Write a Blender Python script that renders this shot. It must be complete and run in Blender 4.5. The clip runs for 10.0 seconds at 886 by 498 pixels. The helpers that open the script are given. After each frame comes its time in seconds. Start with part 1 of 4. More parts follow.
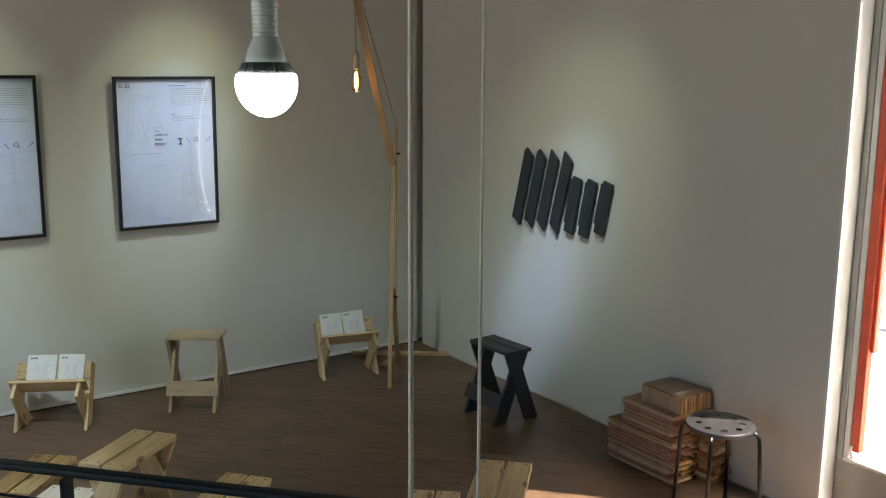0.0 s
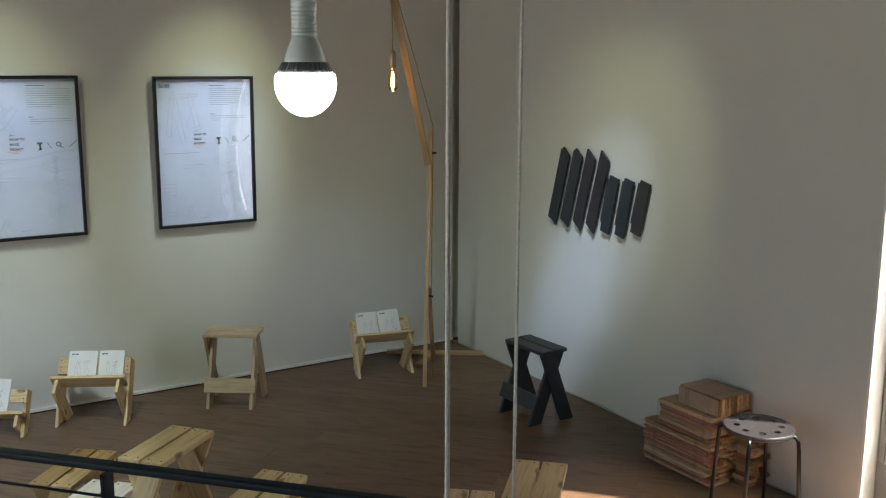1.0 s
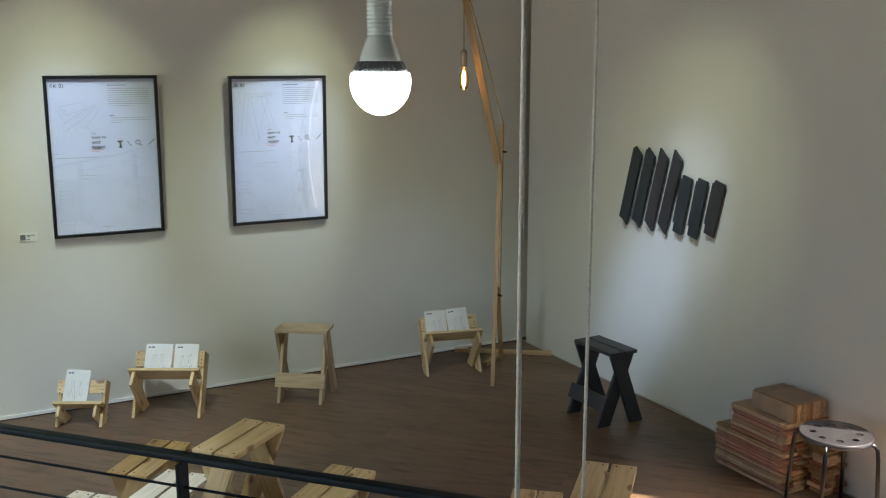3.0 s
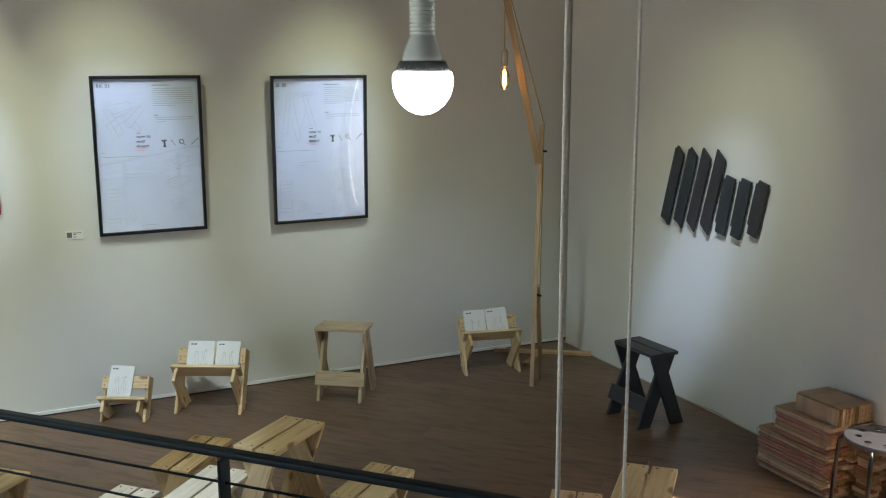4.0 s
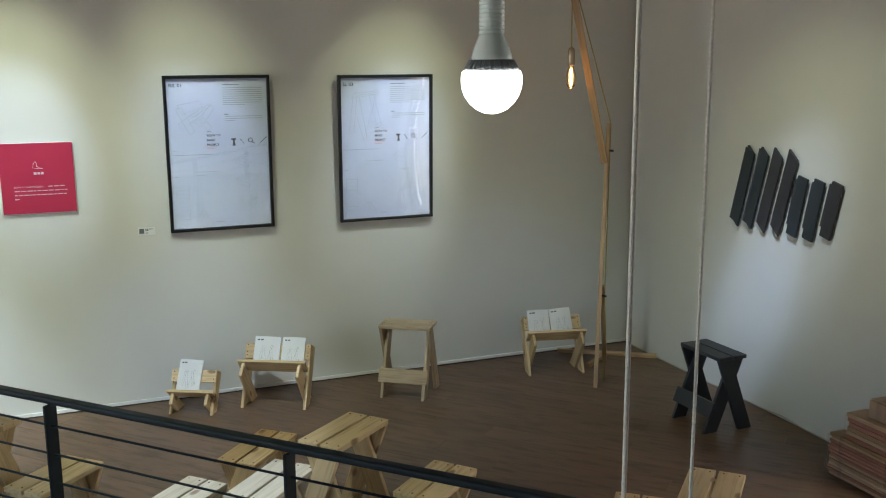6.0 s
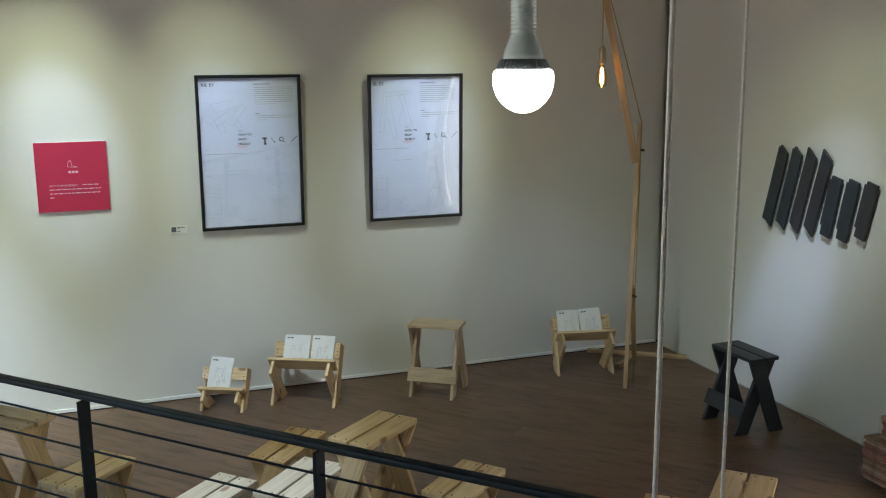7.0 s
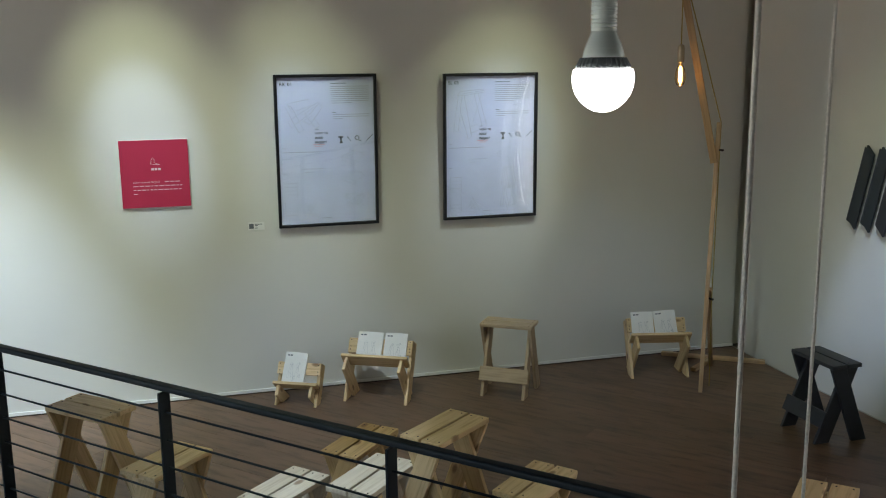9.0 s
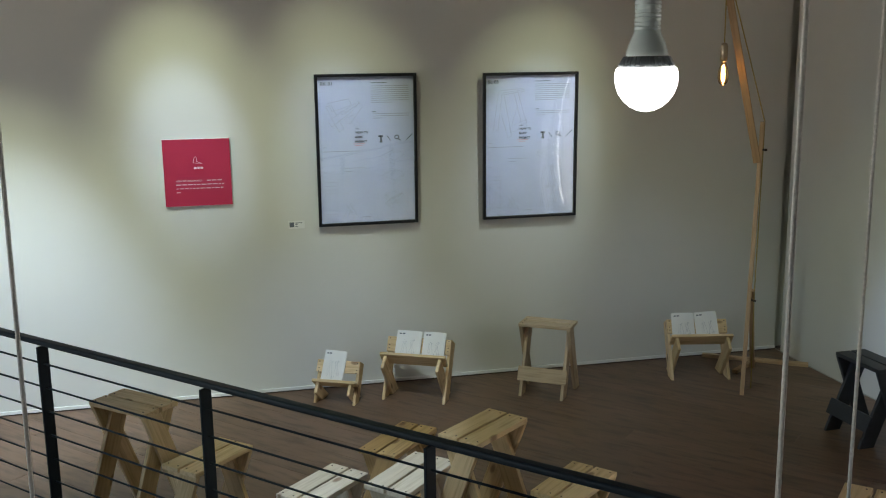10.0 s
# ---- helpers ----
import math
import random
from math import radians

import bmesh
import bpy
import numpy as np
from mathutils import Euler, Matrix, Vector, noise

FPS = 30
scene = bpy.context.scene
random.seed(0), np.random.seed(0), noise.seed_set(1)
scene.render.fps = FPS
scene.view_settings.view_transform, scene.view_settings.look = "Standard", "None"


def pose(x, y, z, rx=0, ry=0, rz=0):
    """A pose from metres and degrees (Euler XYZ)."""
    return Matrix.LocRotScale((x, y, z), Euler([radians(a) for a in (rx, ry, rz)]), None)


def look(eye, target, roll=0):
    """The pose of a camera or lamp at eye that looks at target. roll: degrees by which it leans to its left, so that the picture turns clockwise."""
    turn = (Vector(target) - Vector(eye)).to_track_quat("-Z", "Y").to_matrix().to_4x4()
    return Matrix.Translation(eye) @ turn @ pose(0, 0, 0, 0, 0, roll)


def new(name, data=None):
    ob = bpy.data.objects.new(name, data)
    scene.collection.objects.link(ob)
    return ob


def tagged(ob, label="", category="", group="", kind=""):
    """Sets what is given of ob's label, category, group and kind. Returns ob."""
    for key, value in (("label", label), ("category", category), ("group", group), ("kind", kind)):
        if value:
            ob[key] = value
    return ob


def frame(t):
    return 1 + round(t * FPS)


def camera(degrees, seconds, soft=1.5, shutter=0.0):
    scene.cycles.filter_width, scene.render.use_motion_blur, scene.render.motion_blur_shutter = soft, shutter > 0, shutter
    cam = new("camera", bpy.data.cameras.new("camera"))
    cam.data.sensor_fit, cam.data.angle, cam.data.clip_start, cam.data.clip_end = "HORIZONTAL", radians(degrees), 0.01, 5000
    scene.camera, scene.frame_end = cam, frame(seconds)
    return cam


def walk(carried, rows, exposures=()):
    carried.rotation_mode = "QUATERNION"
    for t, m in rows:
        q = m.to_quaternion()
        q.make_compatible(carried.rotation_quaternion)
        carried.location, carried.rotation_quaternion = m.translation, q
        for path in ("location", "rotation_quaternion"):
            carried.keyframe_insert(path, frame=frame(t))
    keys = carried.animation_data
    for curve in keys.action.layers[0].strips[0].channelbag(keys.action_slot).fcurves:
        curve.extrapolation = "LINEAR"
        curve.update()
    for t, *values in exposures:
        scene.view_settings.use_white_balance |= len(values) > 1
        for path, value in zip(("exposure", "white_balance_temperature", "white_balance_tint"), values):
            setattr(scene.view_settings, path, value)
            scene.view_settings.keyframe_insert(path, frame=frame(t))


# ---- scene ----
cam = camera(50.0, 10.0, soft=1.1)
PATH = [
    (0.0, pose(0.0000, 0.0000, 2.0500, 79.197, -0.304, 0.206)),
    (0.5, pose(-0.0014, -0.0003, 2.0500, 79.166, -0.225, 1.180)),
    (1.0, pose(-0.0030, -0.0006, 2.0500, 79.145, -0.152, 2.335)),
    (1.5, pose(-0.0046, -0.0009, 2.0500, 79.127, -0.100, 3.471)),
    (2.0, pose(-0.0059, -0.0011, 2.0500, 79.100, -0.046, 4.399)),
    (2.5, pose(-0.0072, -0.0014, 2.0500, 79.086, -0.013, 5.356)),
    (4.0, pose(-0.0122, -0.0023, 2.0500, 79.040, 0.198, 8.859)),
    (4.5, pose(-0.0135, -0.0026, 2.0500, 79.033, 0.245, 9.851)),
    (5.0, pose(-0.0149, -0.0029, 2.0500, 79.016, 0.264, 10.825)),
    (5.5, pose(-0.0163, -0.0031, 2.0500, 79.010, 0.324, 11.827)),
    (7.0, pose(-0.0200, -0.0039, 2.0500, 78.974, 0.471, 14.477)),
    (7.5, pose(-0.0215, -0.0041, 2.0500, 78.975, 0.517, 15.543)),
    (8.0, pose(-0.0230, -0.0044, 2.0500, 78.967, 0.527, 16.573)),
    (8.5, pose(-0.0245, -0.0047, 2.0500, 78.953, 0.595, 17.677)),
    (9.0, pose(-0.0262, -0.0050, 2.0500, 78.958, 0.633, 18.877)),
    (9.5, pose(-0.0278, -0.0054, 2.0500, 78.949, 0.729, 20.051)),
    (10.0, pose(-0.0295, -0.0057, 2.0500, 78.945, 0.765, 21.215)),
]
walk(cam, PATH, [(0.0, 1.72), (2.5, 1.96), (5.0, 1.94), (7.5, 1.74), (10.0, 1.52)])

# world, sun, large lights and exposure
ROOM_ANGLE = radians(34.22)
UX, UY = math.cos(ROOM_ANGLE), math.sin(ROOM_ANGLE)
# room frame: x runs left along the back wall from the corner, y comes out of the back wall, z up
ROOM = Matrix(((-UX, UY, 0, -0.221), (-UY, -UX, 0, 6.981), (0, 0, 1, 0), (0, 0, 0, 1)))
RIGHT = 0.0        # room x of the right wall's face
LEFT = 7.6         # room x of the far left wall
NEAR = 9.2         # room y of the wall behind the camera
TOP = 3.5          # ceiling height
WIN0, WIN1 = 3.475, 4.80   # the shop window's stretch of the right wall
SILL, LINTEL = 0.285, 2.75

# the right wall stands a little out of square
EAST = ROOM @ Matrix.Translation((-0.022, 0, 0)) @ Matrix.Rotation(radians(-0.38), 4, "Z")


def room(a, v, z=0.0):
    return ROOM @ Vector((a, v, z))


sky_world = bpy.data.worlds.new("sky")
scene.world = sky_world
sky_world.use_nodes = True
wn = sky_world.node_tree.nodes
sky = wn.new("ShaderNodeTexSky")
sky.sky_type, sky.sun_disc = "NISHITA", False
SUN_EL = radians(57)
sun_from = Vector((0.976, -0.218, 0))      # horizontal way towards the sun
sky.sun_elevation, sky.sun_rotation = SUN_EL, math.atan2(sun_from.x, sun_from.y)
wn["Background"].inputs["Strength"].default_value = 0.12
sky_world.node_tree.links.new(sky.outputs[0], wn["Background"].inputs["Color"])

sun = new("sun", bpy.data.lights.new("sun", "SUN"))
sun.data.energy, sun.data.angle, sun.data.color = 5.0, radians(0.6), (1.0, 0.9, 0.74)
toward = Vector((sun_from.x * math.cos(SUN_EL), sun_from.y * math.cos(SUN_EL), math.sin(SUN_EL)))
sun.matrix_world = look(toward * 20, (0, 0, 0))

def spot(eye, target, watts, size, blend, color, radius=0.03):
    ob = new("spot_light", bpy.data.lights.new("spot_light", "SPOT"))
    ob.data.energy, ob.data.spot_size, ob.data.spot_blend = watts, radians(size), blend
    ob.data.color, ob.data.shadow_soft_size = color, radius
    ob.matrix_world = look(room(*eye), room(*target))
    return ob


COOL, FRINGE = (0.62, 0.77, 1.0), (0.88, 1.0, 0.62)


def fixture(eye, target, watts, inner=30, outer=46, rim=0.5, lift=0.0):
    """A ceiling spotlight with a bluish core and a greenish-yellow rim, which may reach higher."""
    spot(eye, target, watts, inner, 1.0, COOL)
    spot(eye, (target[0], target[1], target[2] + lift), watts * rim, outer, 0.9, FRINGE)


fixture((3.46, 1.40, 3.42), (3.04, 0, 1.50), 32, 25, 36, 0.55, 0.20)       # on the rack poster
fixture((1.45, 1.40, 3.42), (1.82, 0, 1.44), 37, 26, 36, 0.50, 0.20)       # on the stool poster
fixture((4.20, 1.40, 3.42), (3.98, 0, 1.58), 56, 22, 35, 0.50, 0.14)       # on the red panel
fixture((1.60, 2.75, 3.42), (0.0, 1.60, 1.04), 42, 22, 43, 0.42, 0.06)      # on the dark bars
spot((1.60, 2.75, 3.42), (0.0, 1.38, 0.60), 66, 14, 1.0, (0.46, 0.62, 1.0))   # bluish inner beam under them
fixture((5.3, 1.5, 3.42), (4.92, 0.15, 0.14), 190, 38, 50, 0.35)       # low on the wall further along
fixture((3.90, 3.00, 3.42), (3.32, 2.45, 0.45), 76, 20, 46, 0.25)   # on the brightly lit front stools, whose pine is paled as well
fixture((3.60, 2.00, 3.42), (3.15, 0.60, 0.1), 74, 38, 56, 0.35)   # on the racks
fixture((2.55, 2.30, 3.42), (1.10, 0.50, 0.35), 30, 34, 52, 0.5)   # across the lamp into the corner


def daylight(center, target, wide, high, watts, color):
    ob = new("window_daylight", bpy.data.lights.new("window_daylight", "AREA"))
    ob.data.shape, ob.data.size, ob.data.size_y = "RECTANGLE", wide, high
    ob.data.energy, ob.data.color = watts, color
    ob.matrix_world = look(room(*center), room(*target))


# daylight in the openings of the shop window and of the side window
# the first is a narrow strip, placed for the stool poster to mirror
daylight((-0.094, 4.60, 1.45), (2.0, 4.60, 1.40), 0.36, 2.3, 4.8, (1.0, 0.95, 0.88))
daylight((LEFT + 0.03, 3.9, 1.6), (2.0, 3.9, 1.0), 4.8, 2.3, 2.8, (0.90, 0.93, 1.0))

# materials


def material(name):
    m = bpy.data.materials.new(name)
    m.use_nodes = True
    nt = m.node_tree
    return m, nt, nt.nodes["Principled BSDF"]


def link(nt, a, b):
    nt.links.new(a, b)


def tex(nt, kind, scale, detail=4.0, rough=0.6, stretch=(1, 1, 1), space="Object"):
    co = nt.nodes.new("ShaderNodeTexCoord")
    mp = nt.nodes.new("ShaderNodeMapping")
    mp.inputs["Scale"].default_value = stretch
    link(nt, co.outputs[space], mp.inputs["Vector"])
    t = nt.nodes.new(kind)
    t.inputs["Scale"].default_value = scale
    if kind == "ShaderNodeTexNoise":
        t.inputs["Detail"].default_value, t.inputs["Roughness"].default_value = detail, rough
    link(nt, mp.outputs[0], t.inputs["Vector"])
    return t, mp


def ramp(nt, fac, stops):
    r = nt.nodes.new("ShaderNodeValToRGB")
    el = r.color_ramp.elements
    while len(el) < len(stops):
        el.new(0.5)
    for e, (p, c) in zip(el, stops):
        e.position, e.color = p, (*c, 1)
    link(nt, fac, r.inputs[0])
    return r


def mixed(nt, mode, fac, a, b):
    m = nt.nodes.new("ShaderNodeMixRGB")
    m.blend_type = mode
    for sock, val in ((m.inputs[0], fac), (m.inputs[1], a), (m.inputs[2], b)):
        if hasattr(val, "links"):
            link(nt, val, sock)
        elif isinstance(val, (tuple, list)):
            sock.default_value = (*val, 1)
        else:
            sock.default_value = val
    return m.outputs[0]


def bump(nt, height, bsdf, strength, dist=0.002):
    b = nt.nodes.new("ShaderNodeBump")
    b.inputs["Strength"].default_value, b.inputs["Distance"].default_value = strength, dist
    link(nt, height, b.inputs["Height"])
    link(nt, b.outputs[0], bsdf.inputs["Normal"])


def shifted(nt, mp):
    """Moves a texture by the object's own random number, so that alike planks differ."""
    info = nt.nodes.new("ShaderNodeObjectInfo")
    mul = nt.nodes.new("ShaderNodeMath")
    mul.operation = "MULTIPLY"
    mul.inputs[1].default_value = 37.0
    link(nt, info.outputs["Random"], mul.inputs[0])
    link(nt, mul.outputs[0], mp.inputs["Location"])
    return info


def wood(name, dark, light, knots, rough=0.55, vary=0.25, grain=1.0):
    m, nt, b = material(name)
    n1, mp1 = tex(nt, "ShaderNodeTexNoise", 9, 5, 0.6, (0.5, 9 * grain, 9 * grain))
    info = shifted(nt, mp1)
    c = ramp(nt, n1.outputs[0], [(0.30, dark), (0.52, light), (0.75, tuple(min(1, x * 1.08) for x in light))])
    col = c.outputs[0]
    n2, mp2 = tex(nt, "ShaderNodeTexNoise", 3.0, 3, 0.5, (1, 1.5, 1.5))
    shifted(nt, mp2)
    blot = ramp(nt, n2.outputs[0], [(0.3, (0.80, 0.76, 0.70)), (0.65, (1, 1, 1))])
    col = mixed(nt, "MULTIPLY", 0.6, col, blot.outputs[0])
    if knots:
        vo, mp3 = tex(nt, "ShaderNodeTexVoronoi", 7.5, stretch=(0.75, 1.5, 0.06))
        shifted(nt, mp3)
        k = ramp(nt, vo.outputs["Distance"], [(0.0, (1, 1, 1)), (0.12, (0.75, 0.75, 0.75)), (0.19, (0, 0, 0))])
        col = mixed(nt, "MIX", k.outputs[0], col, knots)
    tone = ramp(nt, info.outputs["Random"], [(0, (1 - vary, 1 - vary * 1.15, 1 - vary * 1.5)), (1, (1, 1, 1))])
    col = mixed(nt, "MULTIPLY", 1.0, col, tone.outputs[0])
    link(nt, col, b.inputs["Base Color"])
    b.inputs["Roughness"].default_value = rough
    bump(nt, n1.outputs[0], b, 0.25, 0.001)
    return m


def plain(name, color, rough=0.5, metal=0.0, mottle=0.12, scale=6.0, bumpy=0.1, grain=120.0, depth=0.001):
    m, nt, b = material(name)
    n1, _ = tex(nt, "ShaderNodeTexNoise", scale, 5, 0.6)
    n2, _ = tex(nt, "ShaderNodeTexNoise", grain, 3, 0.6)
    c = ramp(nt, n1.outputs[0], [(0.3, tuple(x * (1 - mottle) for x in color)), (0.7, color)])
    link(nt, c.outputs[0], b.inputs["Base Color"])
    r = nt.nodes.new("ShaderNodeMapRange")
    r.inputs[3].default_value, r.inputs[4].default_value = rough * 0.85, min(1, rough * 1.15)
    link(nt, n1.outputs[0], r.inputs[0])
    link(nt, r.outputs[0], b.inputs["Roughness"])
    b.inputs["Metallic"].default_value = metal
    if bumpy:
        bump(nt, n2.outputs[0], b, bumpy, depth)
    return m


def glow(name, color, strength):
    m, nt, b = material(name)
    b.inputs["Base Color"].default_value = (*color, 1)
    b.inputs["Emission Color"].default_value = (*color, 1)
    b.inputs["Emission Strength"].default_value = strength
    return m


def clear(name, rough=0.02, color=(1, 1, 1), wavy=0.0):
    m, nt, b = material(name)
    b.inputs["Base Color"].default_value = (*color, 1)
    b.inputs["Roughness"].default_value = rough
    b.inputs["Transmission Weight"].default_value = 1.0
    b.inputs["IOR"].default_value = 1.45
    if wavy:
        n, _ = tex(nt, "ShaderNodeTexNoise", 3.2, 1, 0.4, (1.6, 1.6, 0.5))
        bump(nt, n.outputs[0], b, wavy, 0.02)
    return m


PINE = wood("pine", (0.60, 0.42, 0.215), (0.80, 0.61, 0.355), (0.24, 0.13, 0.06))
# pine paled in its colour for the bright light on two front stools
PINE_LIT = wood("lit_pine", (0.70, 0.61, 0.47), (0.85, 0.78, 0.66), (0.30, 0.17, 0.09))
PINE_DARK = wood("aged_pine", (0.46, 0.30, 0.13), (0.64, 0.44, 0.21), (0.20, 0.10, 0.04))
LAMPWOOD = wood("lamp_wood", (0.46, 0.30, 0.17), (0.62, 0.43, 0.26), None)
# pine greyed and darkened for the shade on the stool by the wall
PINE_SHADED = wood("shaded_pine", (0.42, 0.31, 0.20), (0.60, 0.47, 0.33), None)
SCRAP = wood("scrap_wood", (0.40, 0.24, 0.14), (0.64, 0.44, 0.28), None, vary=0.55)
SCRAP_RED = wood("red_scrap_wood", (0.26, 0.09, 0.05), (0.42, 0.17, 0.10), None, vary=0.3)
FLOORING = wood("floor_planks", (0.092, 0.054, 0.034), (0.178, 0.108, 0.069), None, rough=0.42, vary=0.20, grain=0.35)
SUBFLOOR = plain("floor_base", (0.04, 0.028, 0.02), 0.6)
WALLPAINT = plain("wall_paint", (0.70, 0.685, 0.64), 0.75, mottle=0.05, scale=1.3, bumpy=0.10, grain=160)
WHITEPAINT = plain("white_trim_paint", (0.82, 0.81, 0.78), 0.5, mottle=0.06)
CEILPAINT = plain("ceiling_paint", (0.16, 0.16, 0.16), 0.85, mottle=0.06, scale=1.0)
GREYFRAME = plain("grey_window_frame", (0.45, 0.44, 0.40), 0.45)
REDPAINT = plain("red_paint", (0.84, 0.12, 0.055), 0.45, mottle=0.2, scale=14)
BLACKPAINT = plain("black_stain", (0.042, 0.047, 0.063), 0.5, mottle=0.3, scale=10, bumpy=0.2)
SLATE = plain("slate_stain", (0.034, 0.043, 0.050), 0.55, mottle=0.3, scale=9, bumpy=0.2)
BARBLACK = plain("charcoal_stain", (0.040, 0.038, 0.043), 0.5, mottle=0.25, scale=9, bumpy=0.2)
RAILSTEEL = plain("painted_steel", (0.013, 0.022, 0.029), 0.5, 0.0, mottle=0.25, scale=20)
RAILSTEEL.node_tree.nodes["Principled BSDF"].inputs["Specular IOR Level"].default_value = 0.25
FRAMEBLACK = plain("frame_black", (0.009, 0.010, 0.013), 0.4, mottle=0.15)
STEELSEAT = plain("brushed_metal", (0.13, 0.125, 0.14), 0.42, 0.85, mottle=0.2, scale=30)
STEELDARK = plain("dark_chrome", (0.06, 0.06, 0.065), 0.3, 1.0, mottle=0.2)
PAPER = plain("poster_paper", (0.46, 0.48, 0.61), 0.34, mottle=0.05, scale=4, bumpy=0.4, grain=5.5, depth=0.02)
BOOKPAPER = plain("book_paper", (0.80, 0.79, 0.75), 0.7, mottle=0.05, scale=12)
INK = plain("ink", (0.03, 0.03, 0.035), 0.7, mottle=0.1, bumpy=0)
INKGREY = plain("grey_ink", (0.13, 0.14, 0.16), 0.7, mottle=0.1, bumpy=0)
INKPALE = plain("pale_ink", (0.27, 0.28, 0.32), 0.7, mottle=0.1, bumpy=0)
INKRED = plain("red_ink", (0.62, 0.22, 0.22), 0.7, mottle=0.1, bumpy=0)
CRIMSON = plain("crimson_board", (0.50, 0.028, 0.075), 0.5, mottle=0.05, scale=3)
WHITEINK = plain("white_print", (0.78, 0.60, 0.64), 0.6, mottle=0.05, bumpy=0)
ROPE = plain("rope", (0.80, 0.77, 0.70), 0.85, mottle=0.25, scale=160, bumpy=0.4, grain=300)
CORD = plain("yellow_cord", (0.42, 0.30, 0.08), 0.7)
BLACKCORD = plain("black_cable", (0.02, 0.02, 0.02), 0.5)
SCREW = plain("dark_screw", (0.05, 0.04, 0.035), 0.4, 0.8)
PORCELAIN = plain("bulb_plastic", (0.74, 0.82, 0.79), 0.15, mottle=0.05)
HEATSINK = plain("bulb_heatsink", (0.30, 0.33, 0.34), 0.35, 0.6, mottle=0.1)
BRASS = plain("socket_metal", (0.45, 0.36, 0.26), 0.35, 0.8)
BULBGLOW = glow("lit_globe", (1.0, 0.96, 0.92), 2.0)
FILAMENT = glow("lit_filament", (1.0, 0.58, 0.20), 7.0)
AMBER = clear("amber_glass", 0.03, (1.0, 0.72, 0.36))
ACRYLIC = clear("wavy_acrylic", 0.015, (0.97, 0.98, 1.0), wavy=0.03)
PANEGLASS = clear("window_glass", 0.0)
KRAFT = plain("brown_card", (0.42, 0.29, 0.19), 0.7, mottle=0.18, scale=9)
FILMWRAP = plain("packing_film", (0.85, 0.83, 0.80), 0.3, mottle=0.05, bumpy=0.5, grain=30, depth=0.004)
FILMWRAP.node_tree.nodes["Principled BSDF"].inputs["Alpha"].default_value = 0.16
THINFILM = FILMWRAP.copy()
THINFILM.name = "thin_film"
THINFILM.node_tree.nodes["Principled BSDF"].inputs["Alpha"].default_value = 0.05
CONCRETE = plain("pale_paving", (0.55, 0.53, 0.49), 0.85, mottle=0.12, scale=2.0, bumpy=0.3, grain=40)
SIDING = plain("white_siding", (0.80, 0.79, 0.77), 0.6, mottle=0.06)
TEAL = plain("teal_paint", (0.18, 0.55, 0.50), 0.5)
PINK = plain("pink_paint", (0.75, 0.42, 0.45), 0.5)

# helpers that build meshes


def tidy(bm, name, mat, smooth=False):
    me = bpy.data.meshes.new(name)
    bmesh.ops.recalc_face_normals(bm, faces=bm.faces[:])
    if smooth:
        for f in bm.faces:
            f.smooth = True
    bm.to_mesh(me)
    bm.free()
    me.materials.append(mat)
    return me


def part(name, bm, mat, parent=None, label="", m=None, smooth=False):
    me = tidy(bm, name, mat, smooth) if isinstance(bm, bmesh.types.BMesh) else bm
    ob = new(name, me)
    if parent is not None:
        ob.parent = parent
    if m is not None:
        ob.matrix_local = m
    return tagged(ob, label)


def thing(name, m, label, category, group="", kind=""):
    ob = new(name)
    ob.empty_display_size = 0.1
    ob.matrix_world = m
    return tagged(ob, label, category, group, kind)


def block(sx, sy, sz, bevel=0.0, skew=0.0, segments=1):
    """A bevelled box round the origin; skew slants its two x ends."""
    bm = bmesh.new()
    bmesh.ops.create_cube(bm, size=1.0)
    for v in bm.verts:
        v.co = Vector((v.co.x * sx, v.co.y * sy, v.co.z * sz))
        v.co.x += skew * v.co.y
    if bevel:
        bmesh.ops.bevel(bm, geom=bm.edges[:], offset=bevel, segments=segments, affect="EDGES", profile=0.5)
    return bm


def span(lo, hi, bevel=0.0):
    """A box between two corners."""
    bm = block(hi[0] - lo[0], hi[1] - lo[1], hi[2] - lo[2], bevel)
    bmesh.ops.translate(bm, verts=bm.verts[:], vec=[(a + b) / 2 for a, b in zip(lo, hi)])
    return bm


MESHES = {}


def plank(name, lx, wy, tz, parent, mat, m, skew=0.0, bevel=0.002, label=""):
    key = (name, round(lx, 4), round(wy, 4), round(tz, 4), mat.name, round(skew, 3))
    if key not in MESHES:
        MESHES[key] = tidy(block(lx, wy, tz, bevel, skew), name, mat)
    return part(name, MESHES[key], mat, parent, label, m)


def axes(center, xdir, zdir):
    """A pose with its x along xdir and its z near zdir."""
    x = Vector(xdir).normalized()
    y = Vector(zdir).cross(x).normalized()
    z = x.cross(y)
    m = Matrix((x, y, z)).transposed().to_4x4()
    m.translation = center
    return m


def turned(profile, sides=32, cap=True):
    """A body of revolution round z from (radius, height) pairs."""
    bm = bmesh.new()
    rings = []
    for r, z in profile:
        if r < 1e-6:
            rings.append([bm.verts.new((0, 0, z))])
        else:
            rings.append([bm.verts.new((r * math.cos(2 * math.pi * i / sides), r * math.sin(2 * math.pi * i / sides), z)) for i in range(sides)])
    for a, b in zip(rings, rings[1:]):
        for i in range(sides):
            j = (i + 1) % sides
            q = [a[i % len(a)], a[j % len(a)], b[j % len(b)], b[i % len(b)]]
            q = list(dict.fromkeys(q))
            if len(q) > 2:
                bm.faces.new(q)
    if cap:
        for ring in (rings[0], rings[-1]):
            if len(ring) > 2:
                bm.faces.new(ring)
    return bm


